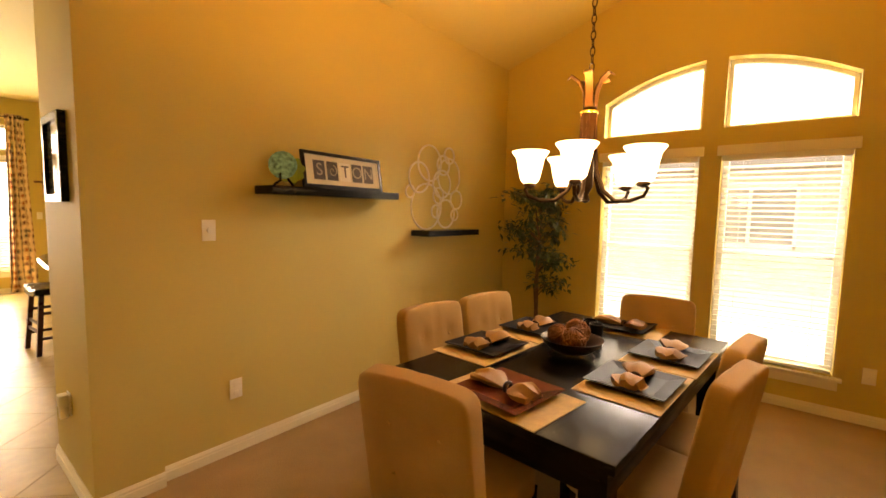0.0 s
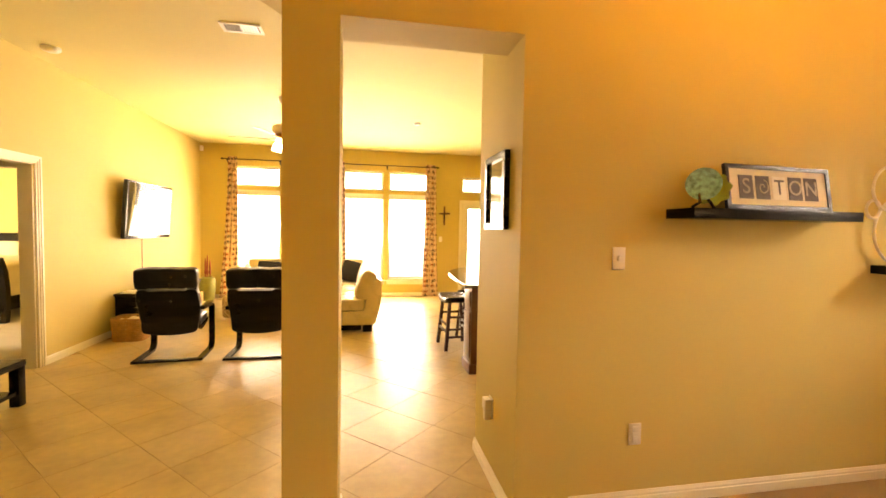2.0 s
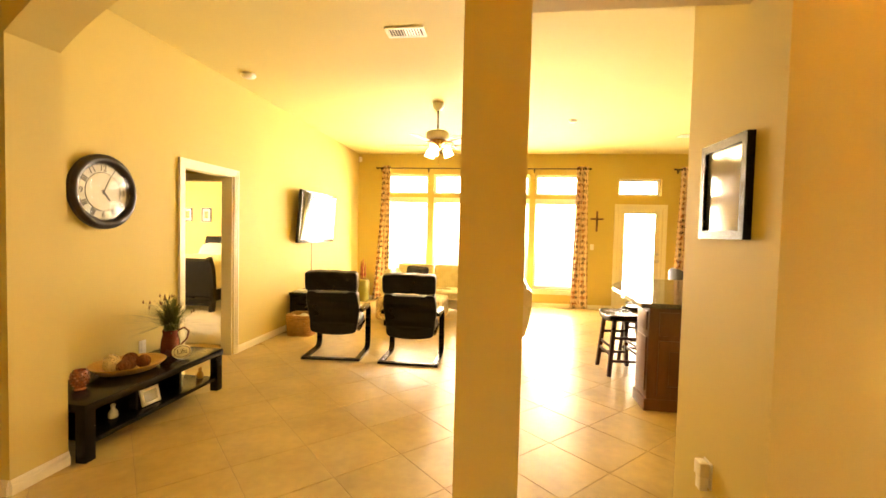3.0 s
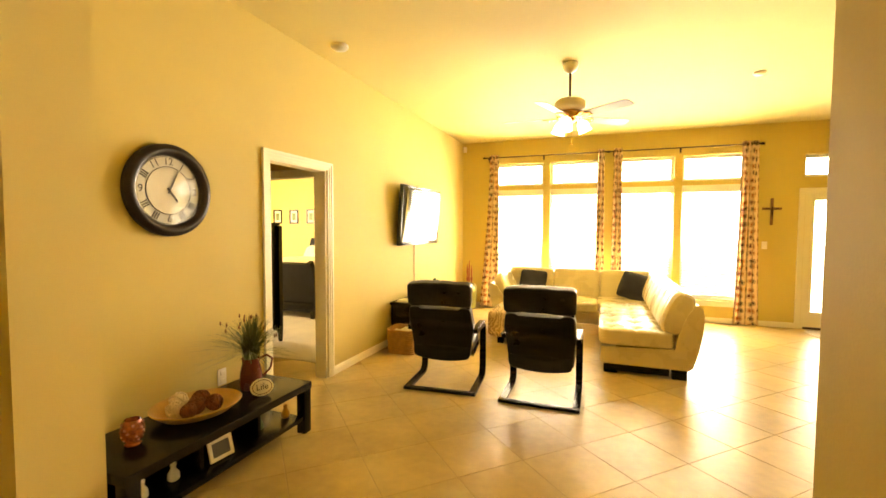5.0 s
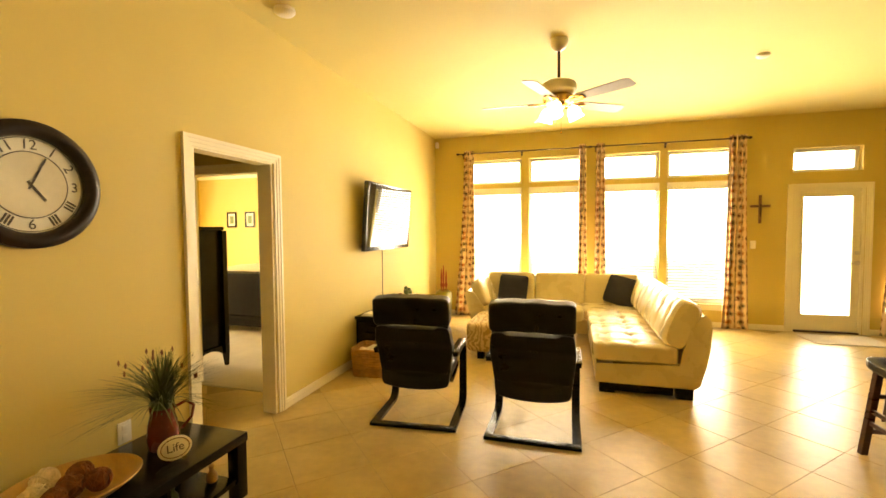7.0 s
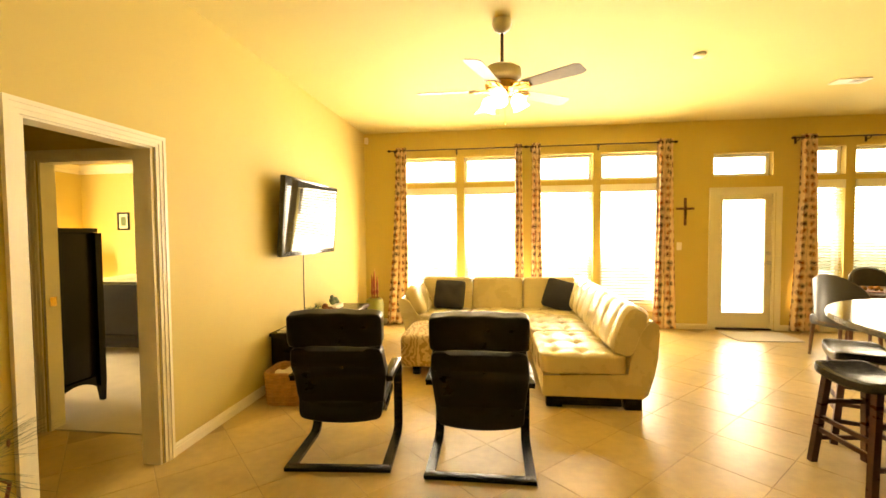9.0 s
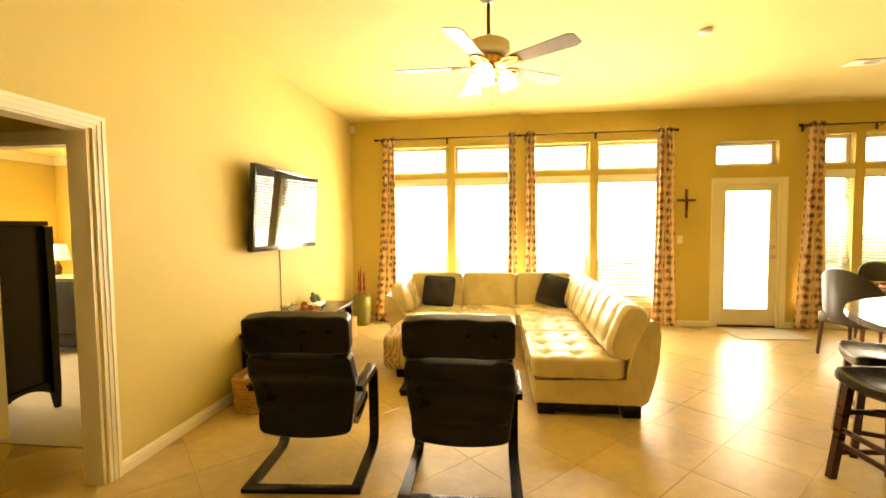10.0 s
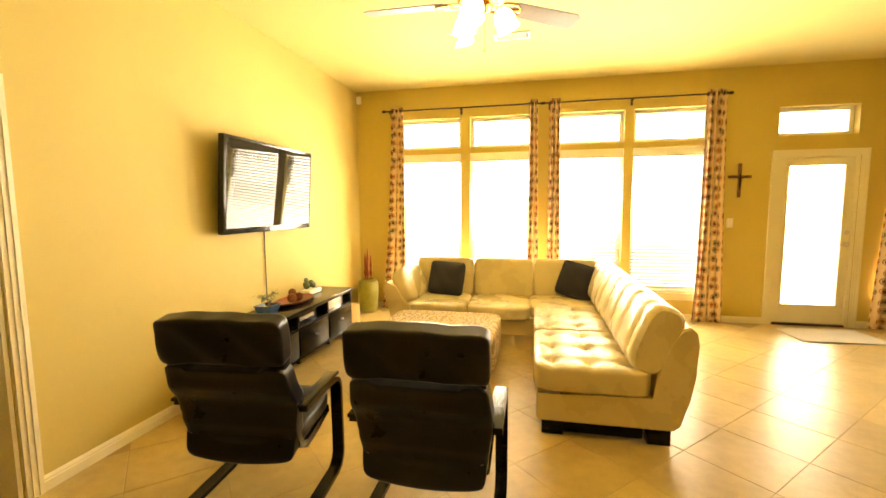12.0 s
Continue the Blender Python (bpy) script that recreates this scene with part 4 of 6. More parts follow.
for x, y, z, r in ((0.0, -0.04, 0.06, 0.045), (0.02, 0.05, 0.055, 0.042), (-0.03, 0.02, 0.10, 0.038)):
    bm = B()
    ball(bm, (x, y, z), r)
    part("ball", bm, BROWNBALL, dish)
sc = thing("succulent_planter", 0.14, 9.28, 0.55, 0, "green succulents in a low white planter", "plant")
bm = B()
box(bm, -0.06, -0.13, 0, 0.06, 0.13, 0.05, 0.012)
part("planter", bm, PLASTIC, sc)
rr = random.Random(8)
bm = B()
for _ in range(9):
    ball(bm, (rr.uniform(-0.03, 0.03), rr.uniform(-0.09, 0.09), rr.uniform(0.07, 0.15)), rr.uniform(0.022, 0.036), 6)
part("succulents", bm, SUCCULENT, sc)
bm = B()
box(bm, 0.08, 7.96, 0.551, 0.36, 8.16, 0.556)
box(bm, 0.10, 7.98, 0.557, 0.33, 8.15, 0.575, 0.003)
solo("magazine", bm, PAPER, "white magazines lying on the console", "magazine")

bk = thing("wicker_basket", 0.31, 7.77, 0, 4, "square tan wicker basket on the floor", "basket")
bm = B()
for i in range(11):
    z = 0.012 + 0.026 * i
    q = 0.165 + 0.0015 * i
    tube(bm, [(q * sx, q * sy, z + 0.004 * ((j + i) % 2)) for j, (sx, sy) in enumerate([(math.copysign(min(abs(math.cos(t)) ** 0.35, 1), math.cos(t)), math.copysign(min(abs(math.sin(t)) ** 0.35, 1), math.sin(t))) for t in [2 * math.pi * w / 28 for w in range(28)]])], 0.0145, 6, True)
part("weave", bm, WICKER, bk)
bm = B()
box(bm, -0.15, -0.15, 0.003, 0.15, 0.15, 0.02)
part("bottom", bm, WICKER, bk, smooth=False)
bm = B()
rbox(bm, (0, 0, 0.15), (0.14, 0.14, 0.11), 5, 8, None, lambda q: (0, 0, 0.02 * math.sin(5 * q.x + 3 * q.y)))
part("folded_cloth", bm, BEDDING, bk)
bm = B()
box(bm, 0.06, 9.80, 0, 0.36, 10.08, 0.27, 0.006)
box(bm, 0.361, 9.84, 0.05, 0.364, 10.04, 0.09)
solo("storage_box", bm, PLATTER, "light wooden box on the floor by the console", "box")

fv = thing("floor_vase", 0.22, 10.72, 0, 0, "tall olive green ceramic floor vase with red sticks", "vase")
bm = B()
lathe(bm, [(0.10, 0), (0.125, 0.02), (0.14, 0.20), (0.145, 0.36), (0.13, 0.44), (0.10, 0.46), (0.085, 0.47), (0.08, 0.46), (0.09, 0.40)])
part("vase_body", bm, OLIVE, fv)
for dx, dy, h in ((0.0, 0.0, 0.42), (0.04, 0.02, 0.33), (-0.04, 0.01, 0.36), (0.01, -0.04, 0.28)):
    bm = B()
    lathe(bm, [(0.012, 0.38), (0.010, 0.50), (0.026, 0.56), (0.014, 0.60), (0.018, 0.45 + h * 0.7), (0.006, 0.47 + h), (0.001, 0.48 + h)], (dx, dy, 0), 10)
    part("stick", bm, RED, fv, "red lacquered stick")

# ---------------------------------------------------------------- ceiling fan, vents, detectors
fan = thing("ceiling_fan", 2.20, 7.53, H, 0, "cream five-blade ceiling fan with lit glass shades", "ceiling fan")
bm = B()
lathe(bm, [(0.072, 0), (0.075, -0.03), (0.06, -0.07), (0.03, -0.09), (0.02, -0.10)])
part("canopy", bm, STEEL, fan)
bm = B()
cyl(bm, (0, 0, -0.08), (0, 0, -0.36), 0.013)
part("downrod", bm, BRONZE, fan)
bm = B()
lathe(bm, [(0.03, -0.345), (0.11, -0.352), (0.145, -0.375), (0.15, -0.43), (0.135, -0.455), (0.10, -0.47)])
part("motor_housing", bm, FANBODY, fan)
bm = B()
lathe(bm, [(0.10, -0.462), (0.135, -0.49), (0.12, -0.535), (0.06, -0.55), (0.065, -0.56), (0.03, -0.585)])
part("switch_housing", bm, BRASS, fan)
for i in range(5):
    a = -36 + 72 * i
    m = pose(0, 0, -0.525, 0, 0, a) @ pose(0, 0, 0, -12)
    bm = B()
    out = [(0.20, -0.055), (0.62, -0.068), (0.655, -0.045), (0.66, 0.045), (0.625, 0.068), (0.20, 0.055)]
    loft(bm, [[m @ Vector((x, y, z)) for x, y in out] for z in (-0.003, 0.003)])
    part("blade", bm, BLADE, fan, smooth=False)
    bm = B()
    for s in (-1, 1):
        tube(bm, [m @ Vector((x, s * y, -0.008)) for x, y in ((0.09, 0.012), (0.15, 0.045), (0.20, 0.05), (0.25, 0.02), (0.20, 0.008), (0.12, 0.01))], 0.008, 6)
    box(bm, 0.08, -0.014, -0.012, 0.25, 0.014, -0.004, 0.002, m=m)
    part("blade_iron", bm, BRASS, fan)
for i in range(3):
    a = radians(-100 + 120 * i)
    u = Vector((math.cos(a), math.sin(a), 0))
    bm = B()
    tube(bm, [u * 0.03 + Vector((0, 0, -0.56)), u * 0.08 + Vector((0, 0, -0.575)), u * 0.11 + Vector((0, 0, -0.555))], 0.008, 7)
    arm = part("light_arm", bm, BRASS, fan)
    bm = B()
    ax = (u * 0.45 + Vector((0, 0, -1))).normalized()
    m = Matrix.Translation(u * 0.11 + Vector((0, 0, -0.555))) @ ax.to_track_quat("Z", "Y").to_matrix().to_4x4()
    lathe(bm, [(0.022, 0), (0.045, 0.02), (0.058, 0.06), (0.052, 0.085), (0.066, 0.115), (0.062, 0.113), (0.048, 0.085), (0.03, 0.03)], n=18, caps=False)
    bmesh.ops.transform(bm, matrix=m, verts=bm.verts)
    part("shade", bm, SHADE, fan, "lit frosted glass tulip shade")
for x, z in ((0.02, -0.78), (-0.03, -0.70)):
    bm = B()
    cyl(bm, (x, 0, -0.58), (x, 0, z), 0.0018, n=5)
    ball(bm, (x, 0, z), 0.008, 6)
    part("pull_chain", bm, BRASS, fan)


def vent(x, y, w, d, rz=0):
    v = thing("ceiling_vent", x, y, H, rz, "white slatted air vent in the ceiling", "vent", "ceiling vents")
    bm = B()
    frame_ring(bm, -w / 2, w / 2, -d / 2, d / 2, 0, 0.012, 0.02)
    bmesh.ops.transform(bm, matrix=pose(0, 0, 0, -90), verts=bm.verts)
    part("frame", bm, TRIM, v, smooth=False)
    bm = B()
    box(bm, -w / 2 + 0.02, -d / 2 + 0.02, -0.004, w / 2 - 0.02, d / 2 - 0.02, -0.001)
    part("backing", bm, INK, v, smooth=False)
    n = max(int((w - 0.04) / 0.022), 3)
    for i in range(n):
        x0 = -w / 2 + 0.024 + (w - 0.05) * i / n
        bm = B()
        box(bm, -0.007, -d / 2 + 0.018, -0.0015, 0.007, d / 2 - 0.018, 0.0015, m=pose(x0 + 0.005, 0, -0.009, 0, 38 if i < n / 2 else -38, 0))
        part("slat", bm, TRIM, v, smooth=False)


vent(2.20, 5.60, 0.32, 0.17)
vent(5.97, 9.42, 0.32, 0.17)
vent(2.27, 9.42, 0.34, 0.17)


def disc(name, x, y, r, h, lab, cat):
    bm = B()
    lathe(bm, [(r, 0), (r, -h * 0.5), (r * 0.8, -h * 0.8), (r * 0.45, -h), (0.004, -h)], n=22)
    solo(name, bm, PLASTIC, lab, cat, at=pose(x, y, H))


disc("smoke_detector", 0.31, 6.42, 0.075, 0.045, "round white smoke detector on the ceiling", "smoke detector")
disc("ceiling_sensor", 4.0, 8.42, 0.055, 0.035, "small white round sensor on the ceiling", "sensor")
bm = B()
box(bm, 0.02, 10.93, 2.93, 0.075, 10.99, 3.03, 0.012)
solo("motion_sensor", bm, PLASTIC, "small white alarm sensor high in the corner", "sensor")

# ---------------------------------------------------------------- wall clock, cross, pictures, switches
ck = thing("wall_clock", 0.0, 5.0, 1.708, 0, "large round wall clock with a thick dark frame", "clock")
turn = pose(0, 0, 0, 90, 0, 90)


def clockwise(bm):
    bmesh.ops.transform(bm, matrix=turn, verts=bm.verts)
    return bm


bm = B()
lathe(bm, [(0.262, 0.001), (0.282, 0.018), (0.280, 0.045), (0.262, 0.062), (0.240, 0.066), (0.222, 0.055), (0.212, 0.038), (0.210, 0.02)], n=56, caps=False)
part("rim", clockwise(bm), CLOCKWOOD, ck)
bm = B()
lathe(bm, [(0.212, 0.004), (0.212, 0.022), (0.001, 0.022)], n=56)
part("dial_ring", clockwise(bm), DIALRING, ck)
bm = B()
lathe(bm, [(0.142, 0.0225), (0.142, 0.0255), (0.001, 0.0255)], n=48)
part("dial", clockwise(bm), DIAL, ck)
bm = B()
for r in (0.145, 0.205):
    tube(bm, [(r * math.cos(q), r * math.sin(q), 0.0245) for q in [2 * math.pi * j / 48 for j in range(48)]], 0.0022, 5, True)
part("chapter_line", clockwise(bm), INK, ck)


def letters(text, size, m, parent, material=INK, depth=0.0008):
    cu = bpy.data.curves.new("lettering", "FONT")
    cu.body, cu.size, cu.extrude, cu.align_x, cu.align_y = text, size, depth, "CENTER", "CENTER"
    cu.materials.append(material)
    t = new("lettering", cu)
    t.matrix_basis = m
    t.parent = parent
    return t


for i in range(1, 13):
    a = math.pi / 2 - 2 * math.pi * i / 12
    x, y = 0.175 * math.cos(a), 0.175 * math.sin(a)
    if i in (12, 1, 2, 3, 6, 9, 11):
        letters(str(i), 0.062, turn @ pose(x, y, 0.0245, 0, 0, math.degrees(a) - 90 if i in (1, 2, 11) else 0), ck)
    else:
        bm = B()
        for q in (-0.014, 0, 0.014):
            box(bm, q - 0.004, -0.022, 0.0225, q + 0.004, 0.022, 0.025, m=pose(x, y, 0, 0, 0, math.degrees(a) - 90))
        part("numeral", clockwise(bm), INK, ck, smooth=False)
for a, L, w in ((142, 0.085, 0.006), (26, 0.135, 0.004)):
    bm = B()
    box(bm, -w, -0.02, 0.028, w, L, 0.030, m=pose(0, 0, 0, 0, 0, -a))
    part("clock_hand", clockwise(bm), INK, ck, smooth=False)
bm = B()
lathe(bm, [(0.211, 0.045), (0.211, 0.047), (0.001, 0.05)], n=40)
GLASSTHIN = glass("clock_glass", ior=1.3)
part("cover_glass", clockwise(bm), GLASSTHIN, ck).visible_shadow = False

cr = thing("wall_cross", 4.935, 10.985, 1.77, 0, "brown wooden crucifix hanging on the wall", "cross")
bm = B()
box(bm, -0.018, -0.012, -0.21, 0.018, 0.012, 0.20, 0.006)
part("upright", bm, CROSSWOOD, cr)
bm = B()
box(bm, -0.125, -0.016, 0.022, 0.125, 0.009, 0.058, 0.006)
part("crossbar", bm, CROSSWOOD, cr)
bm = B()
lathe(bm, [(0.004, -0.12), (0.012, -0.06), (0.016, 0.0), (0.01, 0.04), (0.012, 0.06), (0.002, 0.075)], (0, -0.022, 0.0), 8)
tube(bm, [(-0.085, -0.02, 0.05), (0, -0.02, 0.02), (0.085, -0.02, 0.05)], 0.006, 6)
part("ornament", bm, BRONZE, cr)


def wall_plate(name, m, lab, kind):
    p = thing(name, 0, 0, 0, 0, lab, "switch" if kind != "outlet" else "outlet")
    p.matrix_basis = m
    bm = B()
    box(bm, -0.036, -0.007, -0.058, 0.036, -0.0005, 0.058, 0.003)
    part("plate", bm, PLASTIC, p)
    bm = B()
    if kind == "dial":
        cyl(bm, (0, -0.006, 0), (0, -0.022, 0), 0.014)
    elif kind == "toggle":
        box(bm, -0.006, -0.018, -0.008, 0.006, -0.006, 0.012, 0.002)
    else:
        box(bm, -0.016, -0.010, 0.011, 0.016, -0.006, 0.041, 0.003)
        part("insert", bm, PLASTIC, p)
        bm = B()
        box(bm, -0.016, -0.010, -0.041, 0.016, -0.006, -0.011, 0.003)
    part("knob" if kind == "dial" else "insert", bm, PLASTIC, p)
    return p


wall_plate("dimmer_switch", pose(4.505, 3.74, 1.325), "cream dimmer switch plate on the wall", "dial")
wall_plate("wall_outlet", pose(4.635, 3.74, 0.39), "cream wall outlet near the baseboard", "outlet")
wall_plate("wall_outlet", pose(0.0, 5.38, 0.42, 0, 0, 90), "white wall outlet above the low table", "outlet")
wall_plate("light_switch", pose(4.86, 11.0, 1.25), "white light switch below the cross", "toggle")
wall_plate("wall_outlet", pose(XW, 0.74, 0.36, 0, 0, -90), "tan wall outlet beside the window", "outlet")
nl = wall_plate("night_light", pose(3.95, 4.09, 0.43, 0, 0, -90), "white plug-in night light in a wall outlet", "outlet")
bm = B()
box(bm, -0.03, -0.05, -0.01, 0.03, -0.010, 0.055, 0.008)
box(bm, -0.022, -0.045, -0.07, 0.022, -0.010, -0.012, 0.006)
part("lamp_body", bm, PLASTIC, nl)

pic = thing("framed_picture", 3.95, 4.04, 1.67, 0, "picture in a black frame with a wide cream mount under glass", "picture")
bm = B()
frame_ring(bm, -0.182, 0.182, -0.207, 0.207, 0.001, 0.032, 0.035)
bmesh.ops.transform(bm, matrix=pose(0, 0, 0, 0, 0, 90), verts=bm.verts)
part("frame", bm, BLACKWOOD, pic, smooth=False)
bm = B()
frame_ring(bm, -0.148, 0.148, -0.173, 0.173, 0.002, 0.010, 0.065)
bmesh.ops.transform(bm, matrix=pose(0, 0, 0, 0, 0, 90), verts=bm.verts)
part("mount", bm, CREAMMAT, pic, smooth=False)
bm = B()
box(bm, -0.016, -0.147, -0.172, -0.012, 0.147, 0.172)
part("glass", bm, MIRROR, pic, smooth=False)

# ---------------------------------------------------------------- low table by the clock wall
lt = thing("low_table", 0.29, 5.01, 0, 0, "low black wooden bench table with an open shelf", "table")
bm = B()
box(bm, -0.265, -0.655, 0.315, 0.265, 0.655, 0.365, 0.004)
part("tabletop", bm, BLACKWOOD, lt)
for x in (-0.26, 0.19):
    for y in (-0.65, 0.58):
        bm = B()
        box(bm, x, y, 0, x + 0.07, y + 0.07, 0.315, 0.004)
        part("leg", bm, BLACKWOOD, lt)
bm = B()
box(bm, -0.255, -0.58, 0.10, 0.252, 0.58, 0.13, 0.003)
part("shelf", bm, BLACKWOOD, lt)
for y in (-0.22, 0.20):
    bm = B()
    box(bm, -0.25, y, 0.13, 0.20, y + 0.022, 0.315)
    part("divider", bm, BLACKWOOD, lt, smooth=False)
bm = B()
box(bm, -0.258, -0.58, 0.13, -0.24, 0.58, 0.315)
part("back_panel", bm, BLACKWOOD, lt, smooth=False)

pl = thing("wooden_platter", 0.275, 4.955, 0.365, -22, "oval honey coloured wooden platter on the table", "platter")
bm = B()
n = 40


def oval(rx, ry, z):
    return [(rx * math.cos(2 * math.pi * j / n), ry * math.sin(2 * math.pi * j / n), z) for j in range(n)]


loft(bm, [oval(0.09, 0.12, 0.001), oval(0.15, 0.185, 0.016), oval(0.212, 0.243, 0.062), oval(0.218, 0.249, 0.070), oval(0.214, 0.246, 0.073), oval(0.202, 0.234, 0.067), oval(0.14, 0.175, 0.026), oval(0.06, 0.09, 0.014)])
part("platter", bm, PLATTER, pl)


def vine_ball(parent, c, r, material, seed, turns=13, th=0.004):
    rr = random.Random(seed)
    bm = B()
    for _ in range(turns):
        q = Euler((rr.uniform(0, 6.3), rr.uniform(0, 6.3), rr.uniform(0, 6.3))).to_matrix()
        s = rr.uniform(0.9, 1.0)
        tube(bm, [Vector(c) + q @ Vector((r * s * math.cos(t), r * s * math.sin(t), 0.15 * r * math.sin(2 * t))) for t in [2 * math.pi * j / 18 for j in range(18)]], th, 5, True)
    ball(bm, c, r * 0.82, 8)
    part("vine_ball", bm, material, parent)


vine_ball(pl, (0.03, -0.125, 0.078), 0.050, RATTAN, 1)
vine_ball(pl, (-0.075, -0.075, 0.082), 0.052, RATTAN, 2)
vine_ball(pl, (0.095, -0.075, 0.072), 0.042, BROWNBALL, 3)
vine_ball(pl, (0.035, -0.015, 0.070), 0.050, BROWNBALL, 4)
vine_ball(pl, (-0.045, 0.035, 0.074), 0.050, BROWNBALL, 5)
vine_ball(pl, (0.06, 0.075, 0.070), 0.046, BROWNBALL, 6)

cv = thing("candle_jar", 0.28, 4.575, 0.365, 0, "small amber mosaic glass candle jar", "candle jar")
bm = B()
lathe(bm, [(0.036, 0.001), (0.040, 0.008), (0.032, 0.016), (0.044, 0.035), (0.050, 0.065), (0.048, 0.10), (0.041, 0.125), (0.037, 0.132), (0.034, 0.131), (0.040, 0.10), (0.03, 0.04)])
part("jar", bm, AMBER, cv)
bead_r = (0.042, 0.048, 0.050, 0.049, 0.046)
for j in range(5):
    for i in range(12):
        bm = B()
        a = 2 * math.pi * (i + 0.5 * (j % 2)) / 12
        ball(bm, (bead_r[j] * math.cos(a), bead_r[j] * math.sin(a), 0.036 + 0.019 * j), 0.0065, 4)
        part("glass_bead", bm, AMBER if (i + j) % 3 else RED, cv)

pi = thing("pitcher_of_grass", 0.25, 5.40, 0.365, 0, "maroon glazed pitcher holding dry ornamental grass", "plant")
bm = B()
lathe(bm, [(0.065, 0.001), (0.07, 0.01), (0.075, 0.06), (0.068, 0.13), (0.056, 0.18), (0.06, 0.215), (0.055, 0.214), (0.05, 0.18), (0.06, 0.1)])
part("pitcher", bm, MAROON, pi)
bm = B()
tube(bm, [(0.03, 0.05, 0.20), (0.05, 0.10, 0.215), (0.065, 0.135, 0.18), (0.06, 0.125, 0.12), (0.04, 0.075, 0.07)], [0.008, 0.008, 0.008, 0.007, 0.007], 7)
part("pitcher_handle", bm, MAROON, pi)
rr = random.Random(11)
bm, hb = B(), B()
for i in range(420):
    a = rr.uniform(0, 2 * math.pi)
    L = rr.uniform(0.20, 0.36)
    out = rr.uniform(0.03, 0.40) * (1.35 if math.sin(a) < 0 else 0.75)
    if math.cos(a) < 0:
        out *= 0.8
    d, s = Vector((math.cos(a), math.sin(a), 0)), Vector((-math.sin(a), math.cos(a), 0))
    p0 = Vector((rr.gauss(0, 0.018), rr.gauss(0, 0.018), 0.19))
    pts = [p0 + d * out * t * t + Vector((0, 0, L * (t - 0.25 * t * t * out / 0.2))) for t in (0, 0.3, 0.6, 0.85, 1)]
    wd = [0.003, 0.003, 0.0025, 0.0016, 0.0003]
    v = [[bm.verts.new(p + s * w), bm.verts.new(p - s * w)] for p, w in zip(pts, wd)]
    for q, r in zip(v, v[1:]):
        bm.faces.new((q[0], q[1], r[1], r[0]))
    if i % 13 == 0 and out < 0.18:
        t = pts[-1]
        lathe(hb, [(0.001, -0.010), (0.0055, 0.0), (0.005, 0.012), (0.001, 0.022)], t, 6)
part("grass_blades", bm, GRASS, pi, smooth=False)
part("seed_heads", hb, SEED, pi)

lf = thing("oval_plaque", 0.42, 5.32, 0.365, 0, "small oval white plaque with dark lettering", "plaque")
lm = pose(0, 0, 0.058, 72, 0, 62)
bm = B()
loft(bm, [[lm @ Vector((rx * math.cos(2 * math.pi * j / 32), rz * math.sin(2 * math.pi * j / 32), z)) for j in range(32)] for rx, rz, z in ((0.070, 0.052, -0.008), (0.075, 0.057, -0.004), (0.075, 0.057, 0.004), (0.070, 0.052, 0.008))])
part("plaque_body", bm, PAPER, lf)
bm = B()
tube(bm, [lm @ Vector((0.062 * math.cos(2 * math.pi * j / 32), 0.045 * math.sin(2 * math.pi * j / 32), 0.008)) for j in range(32)], 0.0028, 5, True)
part("rim_line", bm, CROSSWOOD, lf)
letters("Life", 0.055, lm @ pose(0, 0, 0.0085), lf)

ph = thing("photo_frame", 0.46, 4.95, 0.131, 0, "small photograph in a white frame on the table shelf", "photo frame")
fm = pose(0, 0, 0.066, 75, 0, 84)
bm = B()
frame_ring(bm, -0.075, 0.075, -0.06, 0.06, -0.006, 0.006, 0.02)
bmesh.ops.transform(bm, matrix=fm @ pose(0, 0, 0, -90), verts=bm.verts)
part("frame", bm, PAPER, ph, smooth=False)
bm = B()
box(bm, -0.056, -0.041, -0.004, 0.056, 0.041, 0.002, m=fm)
part("photograph", bm, MIRROR, ph, smooth=False)
for x, y, m_, lab in ((0.43, 5.53, PLATTER, "small yellow glazed figurine on the table shelf"), (0.39, 5.32, SUCCULENT, "small green figurine on the table shelf"), (0.40, 4.70, PAPER, "small white vase on the table shelf"), (0.40, 4.53, PAPER, "small white vase with leaves on the table shelf")):
    bm = B()
    lathe(bm, [(0.022, 0), (0.03, 0.01), (0.028, 0.04), (0.012, 0.065), (0.014, 0.08), (0.016, 0.09), (0.004, 0.10)], n=14)
    solo("figurine", bm, m_, lab, "figurine", "table shelf figurines", at=pose(x, y, 0.131))

